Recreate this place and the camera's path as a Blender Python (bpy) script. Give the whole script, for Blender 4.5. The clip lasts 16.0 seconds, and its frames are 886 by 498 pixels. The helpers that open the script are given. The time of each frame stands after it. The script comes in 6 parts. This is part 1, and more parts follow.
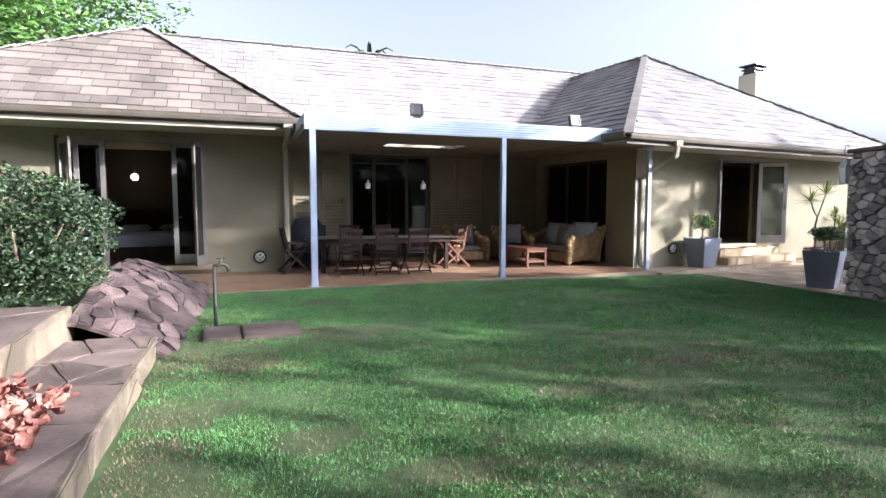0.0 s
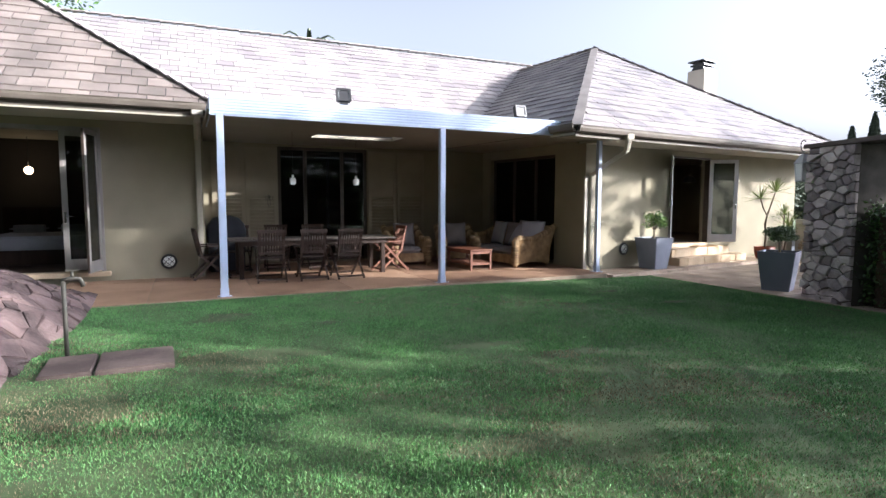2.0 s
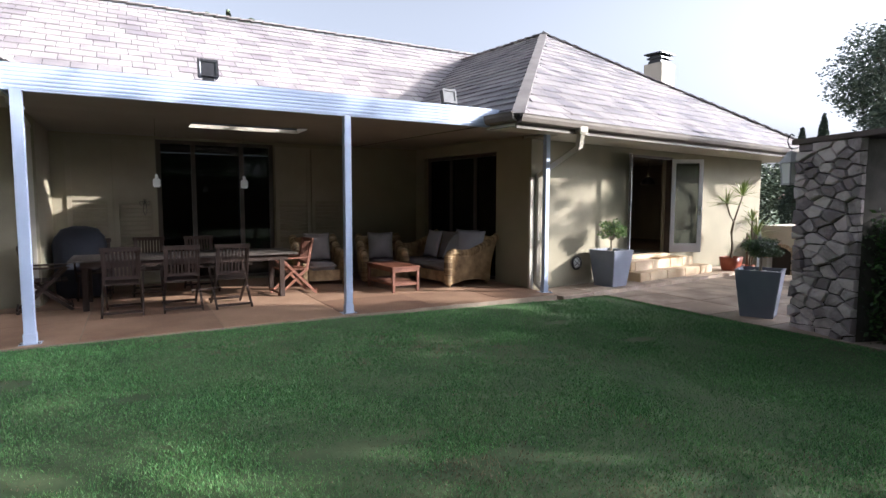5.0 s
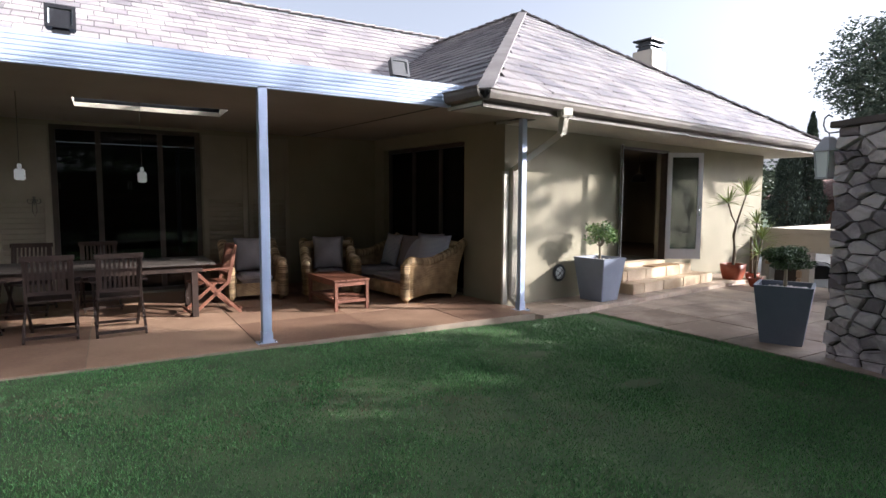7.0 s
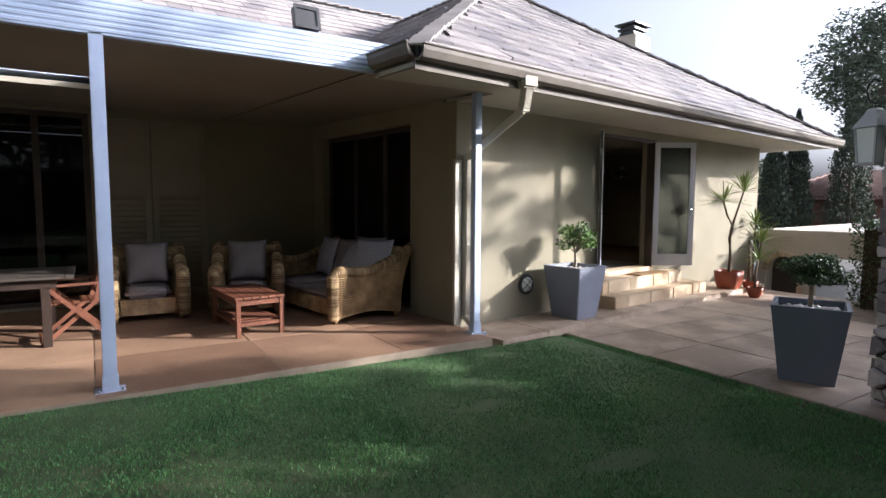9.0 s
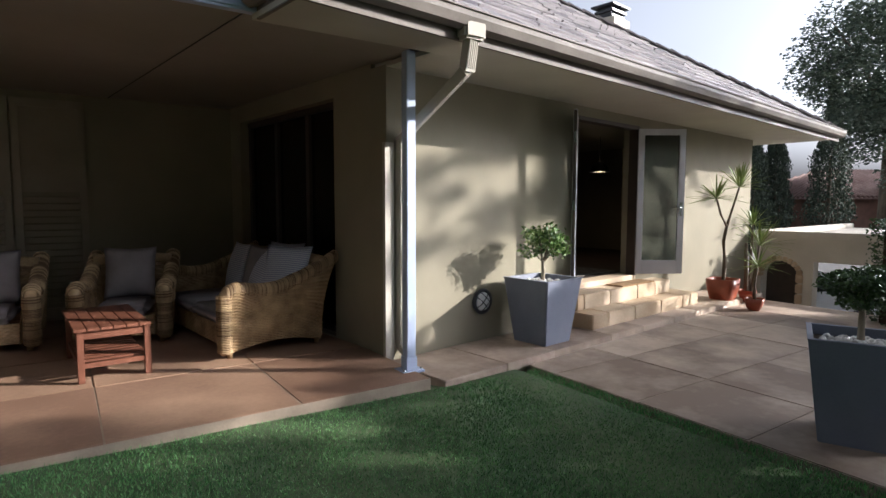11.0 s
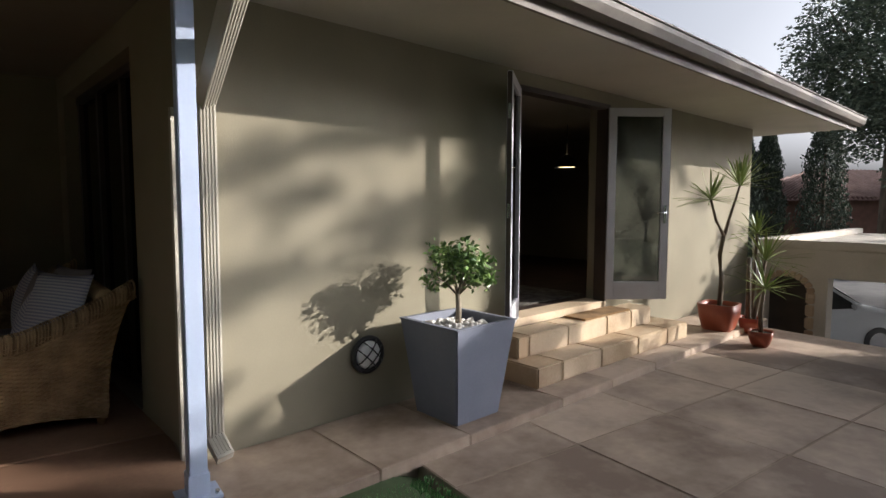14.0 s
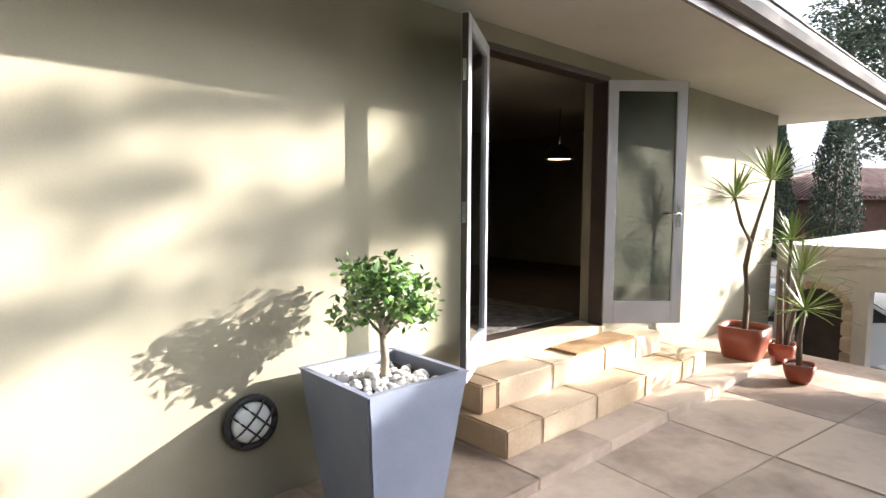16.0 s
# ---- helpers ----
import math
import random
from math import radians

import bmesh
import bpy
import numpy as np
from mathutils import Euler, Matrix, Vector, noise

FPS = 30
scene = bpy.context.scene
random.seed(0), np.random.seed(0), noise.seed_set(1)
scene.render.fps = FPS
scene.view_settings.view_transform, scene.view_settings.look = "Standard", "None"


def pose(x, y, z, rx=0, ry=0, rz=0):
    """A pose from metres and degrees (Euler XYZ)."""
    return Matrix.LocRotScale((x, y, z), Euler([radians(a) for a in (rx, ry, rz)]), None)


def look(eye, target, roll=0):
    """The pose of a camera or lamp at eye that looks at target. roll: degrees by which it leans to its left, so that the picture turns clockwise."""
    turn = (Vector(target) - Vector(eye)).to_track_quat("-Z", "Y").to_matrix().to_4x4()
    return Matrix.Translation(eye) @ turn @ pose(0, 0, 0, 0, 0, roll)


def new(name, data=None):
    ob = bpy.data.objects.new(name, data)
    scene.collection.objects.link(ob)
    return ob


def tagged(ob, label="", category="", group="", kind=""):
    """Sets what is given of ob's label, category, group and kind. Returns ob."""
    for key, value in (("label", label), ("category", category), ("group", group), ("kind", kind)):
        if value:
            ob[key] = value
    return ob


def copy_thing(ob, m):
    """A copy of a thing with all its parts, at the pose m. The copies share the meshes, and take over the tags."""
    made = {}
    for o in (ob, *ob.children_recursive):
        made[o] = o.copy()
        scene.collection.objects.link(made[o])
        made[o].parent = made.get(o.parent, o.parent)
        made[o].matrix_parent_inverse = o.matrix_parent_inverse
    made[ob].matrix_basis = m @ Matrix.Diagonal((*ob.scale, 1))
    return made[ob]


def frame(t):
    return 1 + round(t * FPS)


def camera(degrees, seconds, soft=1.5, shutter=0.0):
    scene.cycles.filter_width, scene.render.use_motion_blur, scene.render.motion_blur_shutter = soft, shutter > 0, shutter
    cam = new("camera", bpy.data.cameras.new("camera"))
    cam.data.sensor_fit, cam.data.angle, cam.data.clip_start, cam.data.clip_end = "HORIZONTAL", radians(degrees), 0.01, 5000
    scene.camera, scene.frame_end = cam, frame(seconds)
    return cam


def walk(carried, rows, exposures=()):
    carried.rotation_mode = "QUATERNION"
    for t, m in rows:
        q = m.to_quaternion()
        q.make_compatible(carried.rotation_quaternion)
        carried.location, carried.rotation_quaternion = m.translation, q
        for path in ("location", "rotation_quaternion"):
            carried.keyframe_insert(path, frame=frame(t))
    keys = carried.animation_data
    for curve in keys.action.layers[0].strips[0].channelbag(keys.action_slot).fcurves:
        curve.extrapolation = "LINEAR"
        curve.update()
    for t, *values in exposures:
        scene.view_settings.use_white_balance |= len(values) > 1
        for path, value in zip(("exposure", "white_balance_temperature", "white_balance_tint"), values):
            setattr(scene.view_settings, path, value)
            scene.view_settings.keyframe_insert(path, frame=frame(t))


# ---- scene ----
cam = camera(76.5, 16.0)
METRES, EYE, TILT, LEAN, TURN = 12.4, 1.5, 0.0, 0.0, -20.1
ROWS = [
    (0.0, 0.0, 0.0, 0.0, 0.0, -4.6, -0.04),
    (0.5, 0.0066, 0.0171, -0.0002, -1.09, -4.75, -0.09),
    (1.0, 0.0134, 0.0378, -0.0006, -2.43, -4.86, -0.09),
    (1.5, 0.0209, 0.0604, 0.0006, -3.55, -4.87, -0.08),
    (2.0, 0.0328, 0.087, 0.0011, -4.54, -4.9, -0.13),
    (2.5, 0.0443, 0.1128, 0.0026, -5.42, -4.93, -0.12),
    (3.0, 0.0533, 0.1404, 0.0059, -6.53, -4.89, -0.12),
    (3.5, 0.0665, 0.1669, 0.0071, -7.36, -4.85, -0.08),
    (4.0, 0.0803, 0.1933, 0.0072, -7.69, -4.83, -0.08),
    (4.5, 0.0931, 0.2244, 0.0097, -8.27, -4.83, -0.1),
    (7.0, 0.1627, 0.3924, 0.0074, -10.39, -4.8, -0.25),
    (7.5, 0.1798, 0.4252, 0.0068, -10.8, -4.75, -0.23),
    (8.0, 0.1985, 0.4561, 0.0056, -11.08, -4.75, -0.25),
    (8.5, 0.2161, 0.4879, 0.0047, -11.47, -4.73, -0.23),
    (9.0, 0.2335, 0.5175, 0.003, -11.97, -4.72, -0.28),
    (11.5, 0.3185, 0.661, -0.0013, -14.53, -4.56, -0.15),
    (12.0, 0.339, 0.6854, -0.0007, -14.96, -4.57, -0.19),
    (12.5, 0.3587, 0.7095, -0.0005, -15.29, -4.57, -0.19),
    (13.0, 0.3778, 0.732, -0.0006, -15.63, -4.46, -0.1),
    (13.5, 0.3967, 0.7536, 0.0007, -15.42, -4.43, -0.05),
    (14.0, 0.4127, 0.7782, 0.0013, -15.0, -4.46, -0.14),
    (14.5, 0.4277, 0.8015, 0.001, -14.9, -4.52, -0.17),
    (15.0, 0.4443, 0.8255, 0.0016, -14.78, -4.6, -0.23),
    (15.5, 0.4584, 0.8507, 0.001, -14.74, -4.58, -0.27),
    (16.0, 0.4735, 0.8733, 0.0014, -14.77, -4.6, -0.27),
]
EXPOSURE = [(0.0, 0.68, 5500, 13), (4.5, 0.45, 5550, 14), (9.0, 0.35, 5550, 15), (12.0, -0.1, 5700, 13), (13.5, -0.35, 5850, 13), (14.5, -0.2, 5850, 13), (15.2, 0.5, 5800, 12), (16.0, 1.25, 5750, 12)]
walk(cam, [(t, pose(0, 0, EYE, TILT, LEAN, TURN) @ pose(METRES * x, METRES * y, METRES * z, 90 + pitch, roll, yaw)) for t, x, y, z, yaw, pitch, roll in ROWS], EXPOSURE)

# ---- light ----
SUN_TO = Vector((0.80, -0.50, 0.335)).normalized()      # towards the sun
world = bpy.data.worlds.new("world")
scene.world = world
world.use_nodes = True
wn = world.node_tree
sky = wn.nodes.new("ShaderNodeTexSky")
sky.sky_type = "NISHITA"
sky.sun_disc = False
sky.sun_elevation = math.asin(SUN_TO.z)
sky.sun_rotation = math.atan2(SUN_TO.x, SUN_TO.y)
sky.air_density, sky.dust_density, sky.ozone_density = 1.0, 10.0, 0.4
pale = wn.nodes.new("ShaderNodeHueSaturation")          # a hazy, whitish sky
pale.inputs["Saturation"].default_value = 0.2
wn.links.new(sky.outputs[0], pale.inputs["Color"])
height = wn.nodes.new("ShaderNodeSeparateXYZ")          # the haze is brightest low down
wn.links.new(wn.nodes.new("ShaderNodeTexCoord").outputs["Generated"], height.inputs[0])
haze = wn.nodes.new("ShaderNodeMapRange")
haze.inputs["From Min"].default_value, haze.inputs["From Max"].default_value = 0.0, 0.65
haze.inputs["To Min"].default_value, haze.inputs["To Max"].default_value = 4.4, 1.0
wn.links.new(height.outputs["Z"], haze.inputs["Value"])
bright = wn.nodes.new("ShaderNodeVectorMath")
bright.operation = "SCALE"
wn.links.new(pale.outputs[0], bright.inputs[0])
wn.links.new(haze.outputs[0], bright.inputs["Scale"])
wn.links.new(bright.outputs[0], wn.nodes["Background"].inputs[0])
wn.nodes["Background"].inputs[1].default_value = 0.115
sun_data = bpy.data.lights.new("sun", "SUN")
sun_data.energy, sun_data.angle, sun_data.color = 9.4, radians(0.55), (1.0, 0.90, 0.735)
sun = new("sun", sun_data)
sun.matrix_world = look(SUN_TO * 60, (0, 0, 0))

# ---- plan ----
R_ANG = 7.5                                    # the right wing stands askew to the patio
MR = pose(9.0, 10.87, 0, 0, 0, R_ANG)          # its front wall: x along it, y into the house
POSTS = (1.28, 5.01, 8.70)
POST_Y = 10.2
BACK_Y = 14.6
LEFT_Y = 12.87
CEIL = 2.83
PAVE_X = 9.95


def lawn_z(x, y):
    """Height of the lawn: it falls gently from the start of the walk towards the terrace."""
    z = 0.07 - 0.017 * max(-1.0, min(x, 10.0))
    return min(z, 0.0 + max(0.0, 9.6 - y) * 0.03) if x < 8.7 else z


# ---- mesh tools ----
def box(bm, x0, x1, y0, y1, z0, z1, bevel=0.0):
    vs = [bm.verts.new((x, y, z)) for z in (z0, z1) for y in (y0, y1) for x in (x0, x1)]
    quads = ((0, 2, 3, 1), (4, 5, 7, 6), (0, 1, 5, 4), (2, 6, 7, 3), (0, 4, 6, 2), (1, 3, 7, 5))
    fs = [bm.faces.new([vs[i] for i in q]) for q in quads]
    if bevel:
        es = list({e for f in fs for e in f.edges})
        bmesh.ops.bevel(bm, geom=es, offset=bevel, segments=2, affect="EDGES")
    return vs


def rod(bm, p, q, r0, r1=None, n=10):
    """A round bar from p to q."""
    r1 = r0 if r1 is None else r1
    p, q = Vector(p), Vector(q)
    turn = (q - p).to_track_quat("Z", "Y").to_matrix()
    a, b = [], []
    for i in range(n):
        w = 2 * math.pi * i / n
        o = turn @ Vector((math.cos(w), math.sin(w), 0))
        a.append(bm.verts.new(p + o * r0))
        b.append(bm.verts.new(q + o * r1))
    for i in range(n):
        j = (i + 1) % n
        bm.faces.new((a[i], a[j], b[j], b[i])).smooth = True
    bm.faces.new(a[::-1])
    bm.faces.new(b)


def bar(bm, p, q, w, h, up=(0, 0, 1)):
    """A square bar from p to q, w across and h along up."""
    p, q, up = Vector(p), Vector(q), Vector(up)
    d = (q - p).normalized()
    side = d.cross(up).normalized()
    up = side.cross(d)
    c = [(-w / 2, -h / 2), (w / 2, -h / 2), (w / 2, h / 2), (-w / 2, h / 2)]
    a = [bm.verts.new(p + side * x + up * y) for x, y in c]
    b = [bm.verts.new(q + side * x + up * y) for x, y in c]
    for i in range(4):
        j = (i + 1) % 4
        bm.faces.new((a[i], a[j], b[j], b[i]))
    bm.faces.new(a[::-1])
    bm.faces.new(b)


def tube(bm, pts, r, n=8):
    """A round bent pipe through pts."""
    pts = [Vector(p) for p in pts]
    rings = []
    for i, p in enumerate(pts):
        d = (pts[min(i + 1, len(pts) - 1)] - pts[max(i - 1, 0)]).normalized()
        turn = d.to_track_quat("Z", "Y").to_matrix()
        rr = r[i] if isinstance(r, (list, tuple)) else r
        rings.append([bm.verts.new(p + turn @ Vector((math.cos(2 * math.pi * k / n) * rr, math.sin(2 * math.pi * k / n) * rr, 0))) for k in range(n)])
    for a, b in zip(rings, rings[1:]):
        off = min(range(n), key=lambda o: (a[0].co - b[o].co).length)
        for k in range(n):
            bm.faces.new((a[k], a[(k + 1) % n], b[(k + 1 + off) % n], b[(k + off) % n])).smooth = True
    bm.faces.new(rings[0][::-1])
    bm.faces.new(rings[-1])


def prism(bm, poly, z0, z1):
    """An upright prism over a plan polygon."""
    a = [bm.verts.new((x, y, z0)) for x, y in poly]
    b = [bm.verts.new((x, y, z1)) for x, y in poly]
    n = len(poly)
    for i in range(n):
        bm.faces.new((a[i], a[(i + 1) % n], b[(i + 1) % n], b[i]))
    bm.faces.new(a[::-1])
    bm.faces.new(b)


def slab(bm, corners, thick):
    """A plate: corners in space (upper side), thickened downwards."""
    a = [bm.verts.new(c) for c in corners]
    b = [bm.verts.new((c[0], c[1], c[2] - thick)) for c in corners]
    n = len(corners)
    bm.faces.new(a)
    bm.faces.new(b[::-1])
    for i in range(n):
        bm.faces.new((a[(i + 1) % n], a[i], b[i], b[(i + 1) % n]))


def finish(name, bm, mat, parent=None, label="", soft=False):
    bmesh.ops.recalc_face_normals(bm, faces=bm.faces)
    me = bpy.data.meshes.new(name)
    if soft:
        for f in bm.faces:
            f.smooth = True
    bm.to_mesh(me)
    bm.free()
    me.materials.append(mat)
    ob = new(name, me)
    if parent is not None:
        ob.parent = parent
    if label:
        ob["label"] = label
    return ob


def part(name, bm, mat, parent, label="", soft=False):
    return finish(name, bm, mat, parent, label, soft)


def boxpart(name, dims, mat, parent, label="", bevel=0.0):
    bm = bmesh.new()
    box(bm, *dims, bevel=bevel)
    return finish(name, bm, mat, parent, label)


def thing(name, m, label, category, group="", kind=""):
    ob = new(name)
    ob.empty_display_size = 0.1
    ob.matrix_world = m
    return tagged(ob, label, category, group, kind)


def setting(name, bm, mat, label, category, m=None):
    ob = finish(name, bm, mat)
    if m is not None:
        ob.matrix_world = m
    return tagged(ob, label, category, "", "structure")


def fast_mesh(name, verts, faces, mat, smooth=False):
    """A mesh from numpy arrays: verts (n, 3), faces (m, k)."""
    verts, faces = np.asarray(verts, np.float32), np.asarray(faces, np.int32)
    me = bpy.data.meshes.new(name)
    m, k = faces.shape
    me.vertices.add(len(verts))
    me.vertices.foreach_set("co", verts.ravel())
    me.loops.add(m * k)
    me.loops.foreach_set("vertex_index", faces.ravel())
    me.polygons.add(m)
    me.polygons.foreach_set("loop_start", np.arange(0, m * k, k, dtype=np.int32))
    me.polygons.foreach_set("use_smooth", np.full(m, smooth, dtype=bool))
    me.update(calc_edges=True)
    me.materials.append(mat)
    return new(name, me)


# ---- materials ----
def material(name, base, rough=0.7, metal=0.0, spec=0.5):
    m = bpy.data.materials.new(name)
    m.use_nodes = True
    b = m.node_tree.nodes["Principled BSDF"]
    b.inputs["Base Color"].default_value = (*base, 1)
    b.inputs["Roughness"].default_value = rough
    b.inputs["Metallic"].default_value = metal
    b.inputs["Specular IOR Level"].default_value = spec
    return m, m.node_tree, b


def varied(name, dark, light, scale=3.0, fine=60.0, rough=0.75, bump=0.2, metal=0.0, per="none", stretch=(1, 1, 1), spec=0.5, spread=0.5, dist=0.01):
    """A surface whose colour wanders at two scales, with a fine relief. per: 'object' or 'island' shifts the tone from piece to piece."""
    m, t, b = material(name, light, rough, metal, spec)
    co = t.nodes.new("ShaderNodeTexCoord")
    mp = t.nodes.new("ShaderNodeMapping")
    mp.inputs["Scale"].default_value = stretch
    t.links.new(co.outputs["Object"], mp.inputs[0])
    n1 = t.nodes.new("ShaderNodeTexNoise")
    n1.inputs["Scale"].default_value, n1.inputs["Detail"].default_value = scale, 6
    n2 = t.nodes.new("ShaderNodeTexNoise")
    n2.inputs["Scale"].default_value, n2.inputs["Detail"].default_value = fine, 4
    for n in (n1, n2):
        t.links.new(mp.outputs[0], n.inputs["Vector"])
    mix = t.nodes.new("ShaderNodeMath")
    mix.operation = "MULTIPLY_ADD"
    mix.inputs[1].default_value = 0.22
    t.links.new(n2.outputs[0], mix.inputs[0])
    sc = t.nodes.new("ShaderNodeMath")
    sc.operation = "MULTIPLY"
    sc.inputs[1].default_value = 0.78
    t.links.new(n1.outputs[0], sc.inputs[0])
    t.links.new(sc.outputs[0], mix.inputs[2])
    last = mix.outputs[0]
    if per != "none":
        if per == "object":
            info = t.nodes.new("ShaderNodeObjectInfo").outputs["Random"]
        else:
            info = t.nodes.new("ShaderNodeNewGeometry").outputs["Random Per Island"]
        add = t.nodes.new("ShaderNodeMath")
        add.operation = "MULTIPLY_ADD"
        add.inputs[1].default_value = spread
        sub = t.nodes.new("ShaderNodeMath")
        sub.operation = "SUBTRACT"
        sub.inputs[1].default_value = spread * 0.5
        t.links.new(info, add.inputs[0])
        t.links.new(last, add.inputs[2])
        t.links.new(add.outputs[0], sub.inputs[0])
        last = sub.outputs[0]
    ramp = t.nodes.new("ShaderNodeValToRGB")
    ramp.color_ramp.elements[0].position, ramp.color_ramp.elements[1].position = 0.3, 0.7
    ramp.color_ramp.elements[0].color, ramp.color_ramp.elements[1].color = (*dark, 1), (*light, 1)
    t.links.new(last, ramp.inputs[0])
    t.links.new(ramp.outputs[0], b.inputs["Base Color"])
    if bump:
        bp = t.nodes.new("ShaderNodeBump")
        bp.inputs["Strength"].default_value, bp.inputs["Distance"].default_value = bump, dist
        t.links.new(mix.outputs[0], bp.inputs["Height"])
        t.links.new(bp.outputs[0], b.inputs["Normal"])
    return m


PLASTER = varied("plaster", (0.225, 0.20, 0.145), (0.285, 0.257, 0.187), 1.2, 90, 0.9, 0.25, spec=0.2)
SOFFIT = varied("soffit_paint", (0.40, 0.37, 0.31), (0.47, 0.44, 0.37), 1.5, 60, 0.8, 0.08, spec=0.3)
# near black: the shade of the unlit rooms is put into this colour
INNER_SHADED = varied("shaded_inner_wall", (0.03, 0.027, 0.026), (0.05, 0.044, 0.042), 1.0, 40, 0.9, 0.1)
# ceiling colour lowered below the soffit's to deepen the patio's shade
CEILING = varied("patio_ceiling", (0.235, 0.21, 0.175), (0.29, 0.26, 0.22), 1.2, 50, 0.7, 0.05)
ALU = varied("painted_steel", (0.38, 0.45, 0.60), (0.46, 0.53, 0.68), 2.0, 80, 0.45, 0.05)
GUTTER = varied("gutter_paint", (0.10, 0.085, 0.07), (0.17, 0.145, 0.12), 2.0, 40, 0.65, 0.05, spec=0.3)
SHINGLE = varied("roof_shingle", (0.21, 0.19, 0.20), (0.42, 0.385, 0.375), 1.4, 60, 0.45, 0.12, per="island", spread=0.35)
SHINGLE_BROWN = varied("brown_shingle", (0.15, 0.125, 0.11), (0.25, 0.21, 0.19), 0.5, 60, 0.6, 0.06, per="island", spread=0.16)
SHINGLE_ONE = varied("roof_shingle_single", (0.16, 0.15, 0.165), (0.34, 0.31, 0.305), 1.6, 60, 0.45, 0.12, per="object", spread=0.3)
SHINGLE_BROWN_ONE = varied("brown_shingle_single", (0.13, 0.11, 0.10), (0.27, 0.225, 0.205), 1.4, 60, 0.6, 0.12, per="object", spread=0.3)
DECK = varied("roof_felt", (0.03, 0.028, 0.03), (0.06, 0.055, 0.055), 2, 30, 0.8, 0.2)
RIDGE = varied("ridge_tile", (0.22, 0.20, 0.195), (0.36, 0.325, 0.315), 2, 30, 0.7, 0.4)
SLATS = varied("shutter_paint", (0.23, 0.20, 0.145), (0.30, 0.26, 0.19), 2, 60, 0.7, 0.1)
DARK_WOOD = varied("dark_teak", (0.018, 0.012, 0.010), (0.05, 0.03, 0.022), 4, 50, 0.7, 0.3, spec=0.25, stretch=(1, 1, 0.15))
RED_WOOD = varied("red_teak", (0.09, 0.03, 0.015), (0.20, 0.075, 0.04), 4, 50, 0.5, 0.3, stretch=(1, 1, 0.15))
FRAME_WHITE = varied("door_paint", (0.42, 0.42, 0.44), (0.52, 0.52, 0.54), 3, 70, 0.5, 0.08)
# greyer and darker than the other door paint; bedroom doors and frame only
FRAME_GREY = varied("grey_frame", (0.17, 0.155, 0.15), (0.27, 0.25, 0.24), 3, 60, 0.5, 0.15, stretch=(1, 1, 0.2))
FRAME_DARK = varied("dark_frame", (0.03, 0.022, 0.018), (0.07, 0.05, 0.04), 3, 60, 0.4, 0.1)
WICKER = varied("wicker", (0.15, 0.09, 0.04), (0.54, 0.385, 0.21), 6, 70, 0.6, 0.4, per="island", spread=0.4)
PLANTER = varied("planter_glaze", (0.14, 0.155, 0.205), (0.19, 0.205, 0.26), 2.5, 60, 0.55, 0.15)
TERRA = varied("red_glaze", (0.22, 0.045, 0.02), (0.34, 0.085, 0.04), 3, 50, 0.35, 0.15)
STONE = varied("field_stone", (0.24, 0.20, 0.207), (0.60, 0.52, 0.515), 5, 38, 0.85, 0.9, per="object", spread=0.7, dist=0.03)
MORTAR = varied("mortar", (0.04, 0.035, 0.03), (0.09, 0.08, 0.07), 5, 60, 0.95, 0.5)
SANDSTONE = varied("sandstone", (0.36, 0.25, 0.16), (0.58, 0.45, 0.32), 2.2, 45, 0.75, 0.25, per="object", spread=0.45)
TERRACE = varied("terrace_stone", (0.22, 0.16, 0.12), (0.54, 0.43, 0.33), 2.0, 14, 0.6, 0.25, per="object", spread=0.42)
STEPSTONE = varied("step_stone", (0.38, 0.27, 0.16), (0.64, 0.51, 0.35), 2.0, 40, 0.7, 0.25, per="object", spread=0.3)
PATIO = varied("patio_stone", (0.19, 0.108, 0.066), (0.37, 0.235, 0.15), 1.3, 30, 0.6, 0.2, per="object", spread=0.35)
FLAG = varied("flagstone", (0.095, 0.068, 0.062), (0.235, 0.175, 0.155), 2.2, 30, 0.85, 0.6, per="object", spread=0.35, dist=0.02)
ROCK = varied("split_rock", (0.05, 0.034, 0.034), (0.17, 0.118, 0.114), 2.6, 22, 0.85, 1.0, per="object", spread=0.4, dist=0.05)
RISER = varied("cemented_riser", (0.10, 0.08, 0.058), (0.28, 0.225, 0.16), 3.0, 25, 0.9, 0.6, per="object", spread=0.3, dist=0.03)
JOINT = varied("joint_sand", (0.24, 0.19, 0.145), (0.36, 0.29, 0.22), 5, 60, 0.95, 0.4)
SOIL = varied("soil", (0.03, 0.02, 0.012), (0.08, 0.05, 0.03), 5, 60, 1.0, 0.6)
GRASS = varied("lawn_earth", (0.034, 0.066, 0.022), (0.09, 0.12, 0.05), 1.6, 30, 1.0, 0.4, dist=0.02)
DARK_LEAF = varied("dark_leaf", (0.013, 0.03, 0.012), (0.04, 0.068, 0.026), 2, 20, 0.5, 0.0, per="island", spread=0.7)
BLADE = varied("grass_blade", (0.058, 0.165, 0.055), (0.185, 0.38, 0.125), 1.3, 9, 0.6, 0.0, per="island", spread=0.75, spec=0.3)
DRYBLADE = varied("dry_grass_blade", (0.12, 0.095, 0.06), (0.33, 0.265, 0.165), 0.7, 8, 0.7, 0.0, per="island", spread=0.6, spec=0.3)
LEAF = varied("leaf", (0.025, 0.06, 0.015), (0.07, 0.13, 0.03), 2, 20, 0.4, 0.0, per="island", spread=0.7)
LEAF_BRIGHT = varied("bright_leaf", (0.05, 0.12, 0.02), (0.12, 0.22, 0.05), 2, 20, 0.4, 0.0, per="island", spread=0.7)
